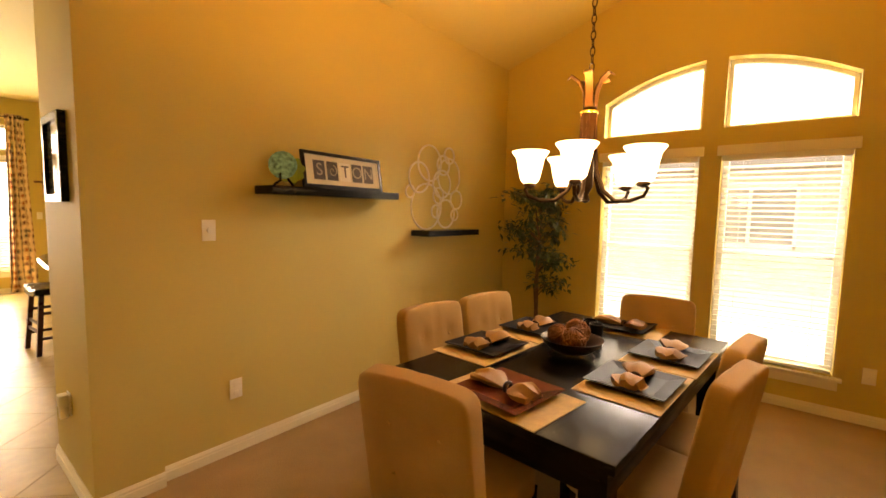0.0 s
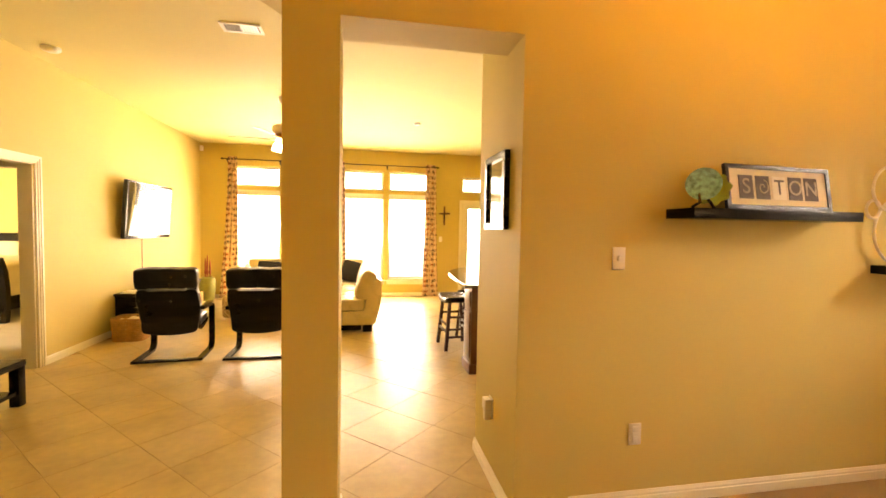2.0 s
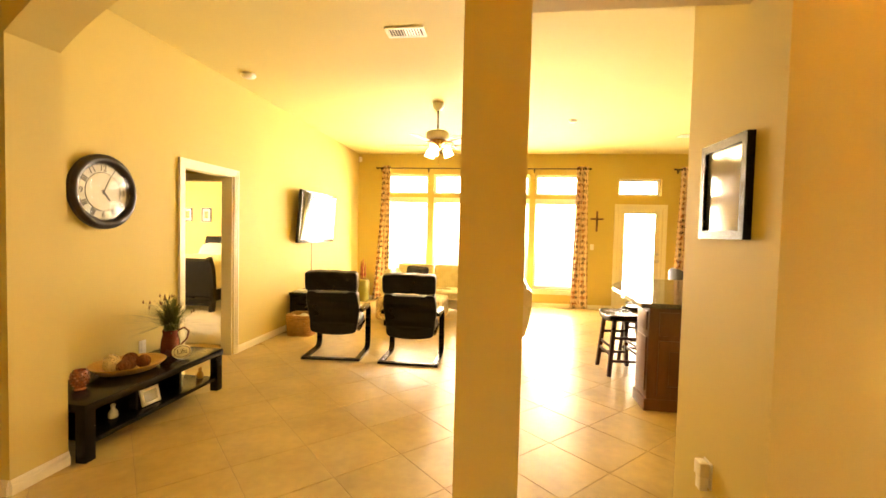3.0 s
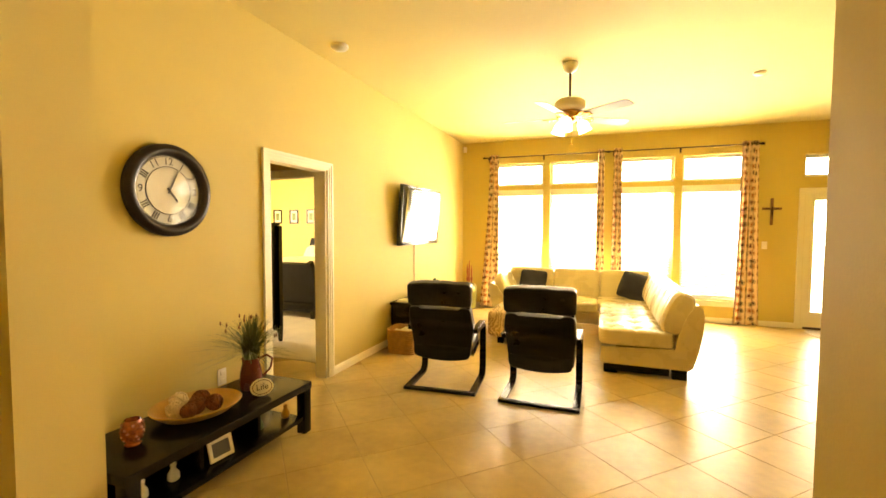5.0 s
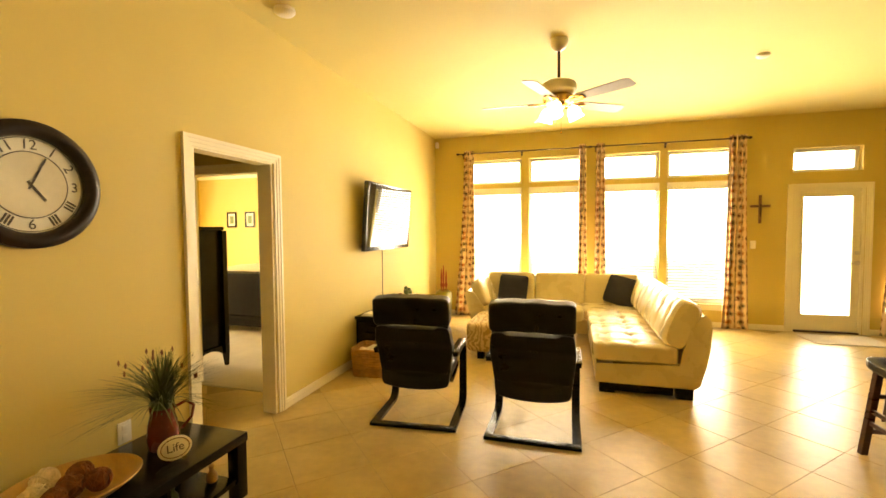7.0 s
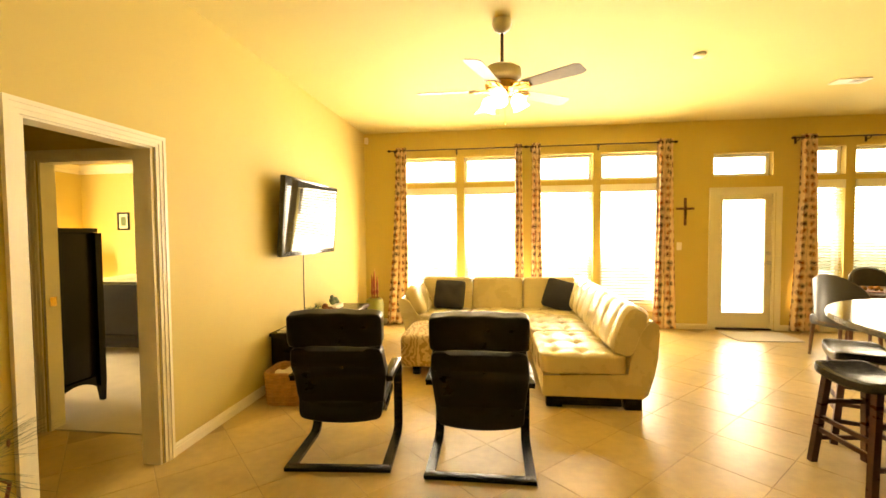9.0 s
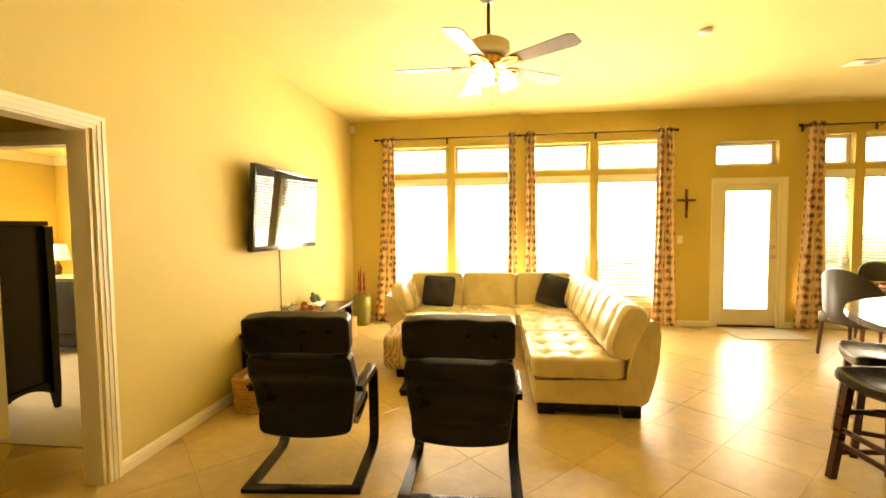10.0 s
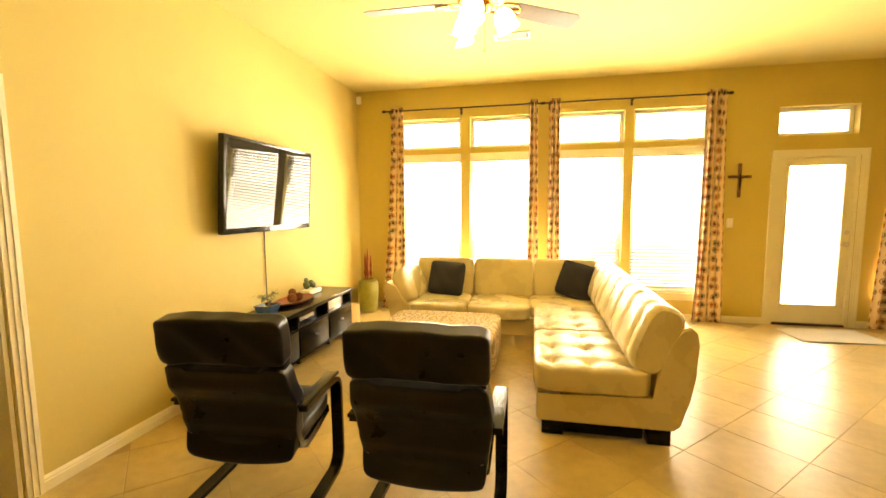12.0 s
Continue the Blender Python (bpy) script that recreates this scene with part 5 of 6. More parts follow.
# ---------------------------------------------------------------- kitchen bar, stools, breakfast corner
bar = thing("kitchen_island", 4.86, 6.4, 0, 0, "cherry wood kitchen island with panelled sides", "kitchen island")
bm = B()
box(bm, -0.58, -0.52, 0.10, 0.80, -0.22, 0.885, 0.004)
part("cabinet", bm, CHERRY, bar)
bm = B()
box(bm, -0.10, -0.219, 0.0, 0.80, 0.85, 0.885, 0.004)
part("bar_wall", bm, CHERRY, bar)
bm = B()
box(bm, -0.60, -0.53, 0, 0.79, -0.22, 0.10, 0.004)
part("plinth", bm, CHERRY, bar)
for x0, x1 in ((-0.50, 0.12), (0.16, 0.78)):
    bm = B()
    frame_ring(bm, x0, x1, 0.14, 0.60, -0.538, -0.521, 0.075)
    box(bm, x0 + 0.09, -0.534, 0.23, x1 - 0.09, -0.521, 0.51, 0.005)
    part("cabinet_door", bm, CHERRY, bar)
    bm = B()
    box(bm, x0, -0.538, 0.64, x1, -0.521, 0.84, 0.006)
    dr = part("drawer_front", bm, CHERRY, bar)
    bm = B()
    tube(bm, [((x0 + x1) / 2 - 0.06, -0.538, 0.745), ((x0 + x1) / 2 - 0.055, -0.565, 0.745), ((x0 + x1) / 2 + 0.055, -0.565, 0.745), ((x0 + x1) / 2 + 0.06, -0.538, 0.745)], 0.006, 7)
    part("handle", bm, STEEL, dr, "bowed steel pull")
bm = B()
box(bm, -0.592, -0.49, 0.16, -0.581, -0.25, 0.62, 0.004)
box(bm, -0.592, -0.49, 0.68, -0.581, -0.25, 0.84, 0.004)
part("side_panel", bm, CHERRY, bar)
# granite counter with a rounded end
bm = B()
edge = [(4.18, 5.78), (4.20, 6.3), (4.23, 6.72)]
for i in range(1, 13):
    q = math.pi / 2 * i / 12
    edge.append((5.33 - 1.10 * math.cos(q), 6.72 + 1.28 * math.sin(q)))
edge += [(5.62, 8.0), (5.66, 7.9), (5.66, 5.78)]
loft(bm, [[(x + (0.008 if i in (0, 3) else 0) * (1 if x < 5 else -1), y, z) for x, y in edge] for i, z in enumerate((0.886, 0.892, 0.918, 0.925))])
solo("granite_countertop", bm, GRANITE, "polished granite counter with a rounded end on the island", "countertop", smooth=False)
bl = thing("footed_bowl", 4.98, 6.62, 0.925, 0, "white glass bowl on a dark foot on the counter", "bowl")
bm = B()
lathe(bm, [(0.05, 0), (0.05, 0.01), (0.012, 0.03), (0.012, 0.12)])
part("foot", bm, BRONZE, bl)
bm = B()
lathe(bm, [(0.02, 0.12), (0.06, 0.14), (0.09, 0.20), (0.095, 0.24), (0.088, 0.238), (0.055, 0.15)])
part("bowl", bm, PLASTIC, bl)


def stool(x, y, rz):
    st = thing("bar_stool", x, y, 0, rz, "espresso wooden saddle seat bar stool", "stool", "bar stools")
    bm = B()
    rbox(bm, (0, 0, 0.60), (0.172, 0.235, 0.034), 8, 16, None, lambda q: (0, 0, 0.034 * q.y * q.y - 0.012))
    part("seat", bm, SADDLE, st, "glossy black saddle seat")
    for sx in (-1, 1):
        for sy in (-1, 1):
            bm = B()
            a, b = Vector((sx * 0.115, sy * 0.165, 0.585)), Vector((sx * 0.165, sy * 0.205, 0))
            loft(bm, [[p + Vector((u * 0.019, v * 0.019, 0)) for u, v in ((-1, -1), (1, -1), (1, 1), (-1, 1))] for p in (b, a)])
            part("leg", bm, STOOLWOOD, st, smooth=False)
    for z, ax in ((0.16, "x"), (0.30, "y"), (0.22, "y"), (0.40, "x")):
        f = 1 - z / 0.585
        ex, ey = 0.115 + 0.05 * f, 0.165 + 0.04 * f
        for s in (-1, 1):
            bm = B()
            if ax == "x":
                box(bm, -ex, s * ey - 0.009, z - 0.014, ex, s * ey + 0.009, z + 0.014, 0.003)
            else:
                box(bm, s * ex - 0.009, -ey, z - 0.014, s * ex + 0.009, ey, z + 0.014, 0.003)
            part("stretcher", bm, STOOLWOOD, st)


stool(4.34, 6.95, 4)
stool(4.70, 7.52, -24)


def club_chair(x, y, rz):
    c = thing("breakfast_chair", x, y, 0, rz, "grey leather barrel back dining chair with nailhead trim", "chair", "breakfast chairs")
    bm = B()
    rbox(bm, (0, 0, 0.43), (0.25, 0.25, 0.07), 6, 10)
    part("seat", bm, GREYLEATHER, c)
    bm = B()
    rings = []
    for i in range(15):
        a = radians(-205 + 230 * i / 14)
        h = 0.62 + 0.36 * max(0.0, math.cos(radians(-90) - a)) ** 0.6
        u = Vector((math.cos(a), math.sin(a), 0))
        rings.append([u * 0.235 + Vector((0, 0, 0.40)), u * 0.275 + Vector((0, 0, 0.40)), u * 0.30 + Vector((0, 0, h - 0.02)), u * 0.285 + Vector((0, 0, h)), u * 0.26 + Vector((0, 0, h - 0.02))])
    loft(bm, rings)
    bk_ = part("barrel_back", bm, GREYLEATHER, c)
    bm = B()
    for i in range(40):
        a = radians(-205 + 230 * i / 39)
        ball(bm, (0.279 * math.cos(a), 0.279 * math.sin(a), 0.42), 0.006, 4)
    part("nailheads", bm, BRASS, bk_)
    for sx in (-1, 1):
        for sy in (-1, 1):
            bm = B()
            cyl(bm, (sx * 0.20, sy * 0.20, 0.37), (sx * 0.215, sy * 0.225, 0), 0.022, 0.015, 8)
            part("leg", bm, CHERRY, c)


club_chair(6.12, 9.60, -72)
club_chair(6.95, 10.22, 172)
bt = thing("breakfast_table", 6.80, 9.70, 0, 0, "round dark wooden breakfast table", "table")
bm = B()
lathe(bm, [(0.56, 0.715), (0.60, 0.725), (0.60, 0.745), (0.585, 0.755), (0.003, 0.755)], n=48)
part("tabletop", bm, CHERRY, bt)
bm = B()
lathe(bm, [(0.30, 0), (0.30, 0.03), (0.10, 0.07), (0.06, 0.20), (0.08, 0.40), (0.06, 0.60), (0.16, 0.715)], n=24)
part("pedestal", bm, CHERRY, bt)
tp = thing("table_tray", 6.50, 9.74, 0.755, 0, "orange woven mat with plates on the breakfast table", "tray")
bm = B()
lathe(bm, [(0.17, 0.0), (0.19, 0.012), (0.17, 0.016), (0.003, 0.016)], n=30)
part("mat", bm, RED, tp)
rr = random.Random(5)
for _ in range(7):
    bm = B()
    ball(bm, (rr.uniform(-0.1, 0.1), rr.uniform(-0.1, 0.1), 0.036), rr.uniform(0.018, 0.026), 6)
    part("decoration", bm, NAPKIN, tp)

# door mat
bm = B()
rbox(bm, (0, 0, 0.008), (0.42, 0.27, 0.007), 16, 10)
solo("door_mat", bm, PALECARPET, "thin pale mat on the floor by the glass door", "mat", at=pose(5.75, 10.55, 0.0, 0, 0, 2))

# ---------------------------------------------------------------- bedroom seen through the doorway
ch = thing("tall_chest", -1.62, 7.315, 0, 0, "tall black wooden chest with curved apron and tapered feet", "chest")
bm = B()
box(bm, -0.235, -0.215, 0.22, 0.235, 0.215, 1.51, 0.004)
part("carcass", bm, BLACKWOOD, ch)
bm = B()
box(bm, -0.255, -0.235, 1.51, 0.255, 0.235, 1.55, 0.006)
part("top", bm, BLACKWOOD, ch)
for sy in (-1, 1):
    for sx in (-1, 1):
        bm = B()
        loft(bm, [[(sx * 0.243 + u * w, sy * 0.222 - (w - 0.03) * sy + v * w, z) for u, v in ((-1, -1), (1, -1), (1, 1), (-1, 1))] for w, z in ((0.016, 0), (0.03, 0.20), (0.03, 1.508))])
        part("corner_post", bm, BLACKWOOD, ch, smooth=False)
bm = B()
for i in range(10):
    a, b = -0.19 + 0.38 * i / 10, -0.19 + 0.38 * (i + 1) / 10
    za, zb = 0.14 + 0.07 * (1 - (a / 0.19) ** 2), 0.14 + 0.07 * (1 - (b / 0.19) ** 2)
    loft(bm, [[(x, a, za), (x, b, zb), (x, b, 0.24), (x, a, 0.24)] for x in (0.236, 0.25)])
part("apron", bm, BLACKWOOD, ch, smooth=False)
bed = thing("sleigh_bed", -2.70, 9.83, 0, 0, "black sleigh bed with pale bedding", "bed")
bm = B()
sweep(bm, [(0, -1.0 + y, z) for y, z in ((0.05, 0.10), (0.05, 0.44), (0.03, 0.68), (-0.02, 0.84), (-0.07, 0.91))], 1.70, 0.05)
box(bm, -0.85, -1.0, 0.16, 0.85, -0.92, 0.26, 0.01)
part("footboard", bm, BLACKWOOD, bed)
for s in (-1, 1):
    bm = B()
    sweep(bm, [(s * 0.85, -1.0 + y, z) for y, z in ((0.02, 0.0), (0.05, 0.20), (0.05, 0.49), (0.02, 0.75), (-0.06, 0.94))], 0.07, 0.085)
    part("bed_post", bm, BLACKWOOD, bed)
    bm = B()
    box(bm, s * 0.83 - 0.02, -0.95, 0.18, s * 0.83 + 0.02, 1.05, 0.38, 0.006)
    part("side_rail", bm, BLACKWOOD, bed)
bm = B()
sweep(bm, [(0, 1.10 + y, z) for y, z in ((0.0, 0.10), (0.0, 0.70), (0.04, 1.05), (0.12, 1.25))], 1.70, 0.06)
part("headboard", bm, BLACKWOOD, bed)
bm = B()
rbox(bm, (0, 0.05, 0.60), (0.83, 1.0, 0.29), 9, 14, None, lambda q: (0, 0, 0.01 * math.sin(6 * q.x) + 0.008 * math.sin(9 * q.y)))
part("mattress", bm, BEDDING, bed, "pale quilted bedding")
for x in (-0.4, 0.4):
    bm = B()
    rbox(bm, (x, 0.85, 0.90), (0.33, 0.12, 0.22), 4, 10, pose(0, 0, 0, -30))
    part("pillow", bm, BEDDING, bed)
for x in (-4.55, -4.09, -3.62):
    f = thing("framed_print", x, 11.128, 1.74, 0, "small botanical print in a black frame", "picture", "bedroom prints")
    bm = B()
    frame_ring(bm, -0.12, 0.12, -0.16, 0.16, -0.02, -0.001, 0.03)
    part("frame", bm, BLACKWOOD, f, smooth=False)
    bm = B()
    box(bm, -0.092, -0.008, -0.132, 0.092, -0.003, 0.132)
    part("mount", bm, CREAMMAT, f, smooth=False)
    bm = B()
    box(bm, -0.05, -0.012, -0.08, 0.05, -0.009, 0.08)
    part("print", bm, SUCCULENT, f, smooth=False)
ns = thing("nightstand", -5.0, 10.80, 0, 0, "black wooden nightstand beside the bed", "nightstand")
bm = B()
box(bm, -0.28, -0.22, 0.08, 0.28, 0.22, 0.66, 0.006)
part("carcass", bm, BLACKWOOD, ns)
for s in (-1, 1):
    for q in (-1, 1):
        bm = B()
        box(bm, s * 0.25 - 0.02, q * 0.19 - 0.02, 0, s * 0.25 + 0.02, q * 0.19 + 0.02, 0.08)
        part("foot", bm, BLACKWOOD, ns, smooth=False)
lp = thing("bedside_lamp", -5.0, 10.75, 0.66, 0, "lit bedside lamp with a warm cloth shade", "lamp")
bm = B()
lathe(bm, [(0.08, 0), (0.08, 0.015), (0.03, 0.03), (0.05, 0.12), (0.06, 0.20), (0.02, 0.28), (0.012, 0.36)])
part("base", bm, BRONZE, lp)
bm = B()
lathe(bm, [(0.17, 0.33), (0.12, 0.58), (0.117, 0.58), (0.167, 0.33)], caps=False)
part("shade", bm, LSHADE, lp)
bm = B()
for x0, y0, x1, y1 in ((-5.4, 11.05, -0.13, 11.13), (-5.4, 7.07, -5.32, 11.05)):
    box(bm, x0, y0, 2.66, x1, y1, 2.749)
    box(bm, x0, y0 + (0.03 if y0 > 11 else 0), 2.60, x1 - (0.03 if y0 < 11 else 0), y1, 2.66)
structure("trim_crown", bm, TRIM, "white crown moulding in the bedroom", "trim")

# ---------------------------------------------------------------- dining room: table and chairs
TX, TY, TR = 5.527, 2.039, -4
dt = thing("dining_table", TX, TY, 0, TR, "black wooden dining table set for six", "dining table")
bm = B()
box(bm, -0.83, -0.508, 0.725, 0.83, 0.508, 0.76, 0.005)
part("tabletop", bm, BLACKWOOD, dt)
for x0, y0, x1, y1 in ((-0.80, -0.478, 0.80, -0.453), (-0.80, 0.453, 0.80, 0.478), (-0.80, -0.453, -0.775, 0.453), (0.775, -0.453, 0.80, 0.453)):
    bm = B()
    box(bm, x0, y0, 0.62, x1, y1, 0.725, 0.003)
    part("apron", bm, BLACKWOOD, dt)
for sx in (-1, 1):
    for sy in (-1, 1):
        bm = B()
        loft(bm, [[(sx * 0.755 + u * w, sy * 0.433 + v * w, z) for u, v in ((-1, -1), (1, -1), (1, 1), (-1, 1))] for w, z in ((0.035, 0), (0.045, 0.724))])
        part("leg", bm, BLACKWOOD, dt, smooth=False)

dc = thing("dining_chair", 0, 0, 0, 0, "tan suede parsons dining chair with button tufted back", "chair", "dining chairs")
# faces +y: the back stands at y = 0
bm = B()


def buttons(q):
    s = 0
    for a in (-0.42, 0.42):
        for b in (-0.25, 0.42):
            s += 0.016 * math.exp(-((q.x - a) ** 2 + (q.z - b) ** 2) / 0.012)
    s += 0.004 * math.exp(-(q.x / 0.06) ** 2)
    return (0, -s * (1 if q.y > 0 else -1) if abs(q.y) > 0.6 else 0, 0.012 * math.cos(q.x * 1.5) if q.z > 0.6 else 0)


rbox(bm, (0, 0.0, 0.665), (0.212, 0.042, 0.28), 12, 18, pose(0, 0, 0, 9), buttons)
part("backrest", bm, SUEDE, dc)
bm = B()
rbox(bm, (0, 0.25, 0.43), (0.215, 0.25, 0.065), 8, 12)
part("seat", bm, SUEDE, dc)
for a in (-0.1, 0.1):
    for b in (0.60, 0.78):
        for s in (-1, 1):
            bm = B()
            ball(bm, (a, s * 0.027 - (b - 0.665) * 0.158, b), 0.009, 5)
            part("button", bm, SUEDE, dc)
for sx in (-1, 1):
    for y, z0 in ((0.02, -0.03), (0.46, 0.0)):
        bm = B()
        loft(bm, [[(sx * 0.185 + u * w, y + (z0 if z < 0.1 else 0) + v * w, z) for u, v in ((-1, -1), (1, -1), (1, 1), (-1, 1))] for w, z in ((0.016, 0), (0.024, 0.40))])
        part("leg", bm, BLACKWOOD, dc, smooth=False)
dc.matrix_basis = pose(4.453, 2.119, 0, 0, 0, -85)
for x, y, rz in ((5.235, 2.72, 173), (5.71, 2.67, 172), (5.17, 1.39, -10), (5.61, 1.40, -8), (6.37, 1.865, 96)):
    copy_thing(dc, pose(x, y, 0, 0, 0, rz))


def napkin(x, y, z, rz, seed):
    nk = thing("napkin", x, y, z, rz, "gold cloth napkin drawn through a dark ring", "napkin", "table napkins")
    rr = random.Random(seed)
    for s in (-1, 1):
        bm = B()
        ph = rr.uniform(0, 6)
        rings = []
        for i in range(9):
            f = i / 8
            r = 0.016 + 0.056 * math.sin(min(f * 1.5, 1) * math.pi / 2) * (1 - (0.8 if s > 0 else 0.45) * f ** 3)
            hgt = 0.42 * (1 - 0.25 * f)
            rings.append([(s * (0.012 + (0.165 if s > 0 else 0.115) * f), r * math.cos(t) * (1 + 0.20 * math.sin(3 * t + ph + 2 * f)), 0.012 + max(0.0, r * hgt * (1 + math.sin(t)) + 0.010 * math.sin(5 * t + ph) * f)) for t in [2 * math.pi * j / 18 for j in range(18)]])
        loft(bm, rings)
        part("cloth", bm, NAPKIN, nk)
    bm = B()
    tube(bm, [(0, 0.019 * math.cos(t), 0.022 + 0.019 * math.sin(t)) for t in [2 * math.pi * j / 16 for j in range(16)]], 0.008, 7, True)
    part("napkin_ring", bm, BRONZE, nk)


def setting(x, y, rz, material, seed):
    rz = rz + TR
    bm = B()
    box(bm, -0.235, -0.165, 0, 0.235, 0.165, 0.0045, 0.0012)
    solo("placemat", bm, MAT, "woven straw placemat on the dining table", "placemat", "placemats", smooth=False, at=pose(x, y, 0.7605, 0, 0, rz))
    bm = B()
    q = 0.155
    loft(bm, [[(sx * r, sy * r, z) for sx, sy in ((-1, -1), (1, -1), (1, 1), (-1, 1))] for r, z in ((0.08, 0.0), (0.09, 0.0), (q, 0.020), (q, 0.024), (0.10, 0.012), (0.01, 0.011))])
    solo("square_plate", bm, material, "square " + ("mahogany brown" if material is PLATEM else "black") + " charger plate on a placemat", "plate", "charger plates", smooth=False, at=pose(x, y, 0.7655, 0, 0, rz))
    napkin(x, y, 0.768, rz + seed * 3 - 6, seed)


setting(4.875, 2.055, 86, PLATEM, 1)
setting(5.31, 2.43, 0, PLATEB, 2)
setting(5.79, 2.40, 0, PLATEB, 3)
setting(5.31, 1.71, 0, PLATEB, 4)
setting(5.79, 1.67, 0, PLATEB, 5)
setting(6.20, 2.01, 92, PLATEB, 0)

cb = thing("fruit_bowl", 5.48, 2.05, 0.76, 0, "dark wire bowl with large brown vine balls", "bowl")
bm = B()
lathe(bm, [(0.05, 0.022), (0.09, 0.032), (0.135, 0.065), (0.15, 0.092), (0.144, 0.092), (0.09, 0.045), (0.04, 0.032)], n=28)
part("bowl", bm, BRONZE, cb)
for i in range(3):
    a = 2.1 * i + 0.4
    bm = B()
    tube(bm, [(0.09 * math.cos(a), 0.09 * math.sin(a), 0.045), (0.12 * math.cos(a), 0.12 * math.sin(a), 0.02), (0.11 * math.cos(a), 0.11 * math.sin(a), 0.004)], 0.006, 6)
    part("foot", bm, BRONZE, cb)
vine_ball(cb, (-0.055, -0.03, 0.100), 0.058, PODBALL, 21, 16)
vine_ball(cb, (0.06, 0.0, 0.108), 0.064, PODBALL, 22, 16)
vine_ball(cb, (0.0, 0.070, 0.096), 0.052, PODBALL, 23, 16)
for x, y in ((5.80, 2.04), (5.87, 2.10)):
    bm = B()
    lathe(bm, [(0.03, 0.0), (0.034, 0.01), (0.036, 0.075), (0.04, 0.10), (0.034, 0.10), (0.03, 0.07), (0.026, 0.012)], n=20)
    solo("cup", bm, PLATEB, "small black ceramic cup on the table", "cup", "black cups", at=pose(x, y, 0.7605))

# chandelier
cl = thing("chandelier", 5.395, 1.985, roof(1.985), 0, "bronze five-arm chandelier with lit frosted shades", "chandelier")
TOP = roof(1.985)


def zc(z):
    return z - 0.06 - TOP


bm = B()
lathe(bm, [(0.065, 0), (0.065, -0.012), (0.04, -0.03), (0.012, -0.04)], n=20)
part("canopy", bm, BRONZE, cl)
z, i = 2.16, 0
while z < TOP + 0.02:
    bm = B()
    pts = []
    for j in range(12):
        t = 2 * math.pi * j / 12
        u, v = 0.010 * math.cos(t), 0.021 * math.sin(t)
        pts.append((u, 0, zc(z) + v) if i % 2 else (0, u, zc(z) + v))
    tube(bm, pts, 0.0028, 5, True)
    part("chain_link", bm, BRONZE, cl)
    z, i = z + 0.034, i + 1
bm = B()
lathe(bm, [(0.004, zc(1.565)), (0.02, zc(1.575)), (0.012, zc(1.605)), (0.03, zc(1.64)), (0.03, zc(1.86)), (0.034, zc(1.93)), (0.03, zc(1.98)), (0.012, zc(2.04)), (0.004, zc(2.15))], n=18)
part("stem", bm, BRONZE, cl)
bm = B()
tube(bm, [(0.036 * math.cos(t), 0.036 * math.sin(t), zc(1.965)) for t in [2 * math.pi * j / 20 for j in range(20)]], 0.008, 7, True)
part("collar", bm, BRASS, cl)
for k in range(5):
    a = radians(47 + 72 * k)
    u, s = Vector((math.cos(a), math.sin(a), 0)), Vector((-math.sin(a), math.cos(a), 0))
    bm = B()
    pts = [u * r + Vector((0, 0, zc(z))) for r, z in ((0.028, 1.97), (0.033, 1.83), (0.045, 1.71), (0.08, 1.62), (0.135, 1.575), (0.20, 1.575), (0.255, 1.595), (0.27, 1.625), (0.25, 1.65), (0.227, 1.637))]
    tube(bm, pts, [0.008, 0.009, 0.010, 0.010, 0.010, 0.009, 0.008, 0.008, 0.007, 0.005], 8)
    arm = part("arm", bm, BRONZE, cl)
    bm = B()
    sweep(bm, [u * r + Vector((0, 0, zc(z))) for r, z in ((0.024, 1.98), (0.03, 2.05), (0.05, 2.10), (0.085, 2.125), (0.10, 2.11))], 0.032, 0.005, s)
    part("leaf", bm, GOLDLEAF, cl, "bronze gold leaf ornament")
    bm = B()
    c = u * 0.25
    lathe(bm, [(0.006, zc(1.628)), (0.028, zc(1.640)), (0.024, zc(1.652)), (0.032, zc(1.665))], c, 14)
    part("cup", bm, BRONZE, cl)
    bm = B()
    lathe(bm, [(0.028, zc(1.652)), (0.042, zc(1.666)), (0.053, zc(1.715)), (0.063, zc(1.765)), (0.084, zc(1.793)), (0.081, zc(1.796)), (0.058, zc(1.765)), (0.048, zc(1.715)), (0.036, zc(1.672))], c, 22, caps=False)
    part("shade", bm, CSHADE, cl, "lit frosted glass bell shade")

# shelves and what stands on them
bm = B()
box(bm, 4.77, 3.54, 1.535, 5.78, 3.739, 1.585, 0.003)
solo("wall_shelf", bm, BLACKWOOD, "black floating wall shelf holding a sign", "shelf", "floating shelves")
bm = B()
box(bm, 6.13, 3.54, 1.245, 6.86, 3.739, 1.295, 0.003)
solo("wall_shelf", bm, BLACKWOOD, "black floating wall shelf below the ring art", "shelf", "floating shelves")
sg = thing("letter_sign", 5.36, 3.625, 1.587, 3, "framed row of five letter photographs leaning on the wall", "picture")
sm = pose(0, 0.02, 0.118, -9)
bm = B()
frame_ring(bm, -0.345, 0.345, -0.117, 0.117, -0.010, 0.010, 0.022)
bmesh.ops.transform(bm, matrix=sm, verts=bm.verts)
part("frame", bm, BLACKWOOD, sg, smooth=False)
bm = B()
box(bm, -0.324, -0.002, -0.096, 0.324, 0.006, 0.096, m=sm)
part("mount", bm, CREAMMAT, sg, smooth=False)
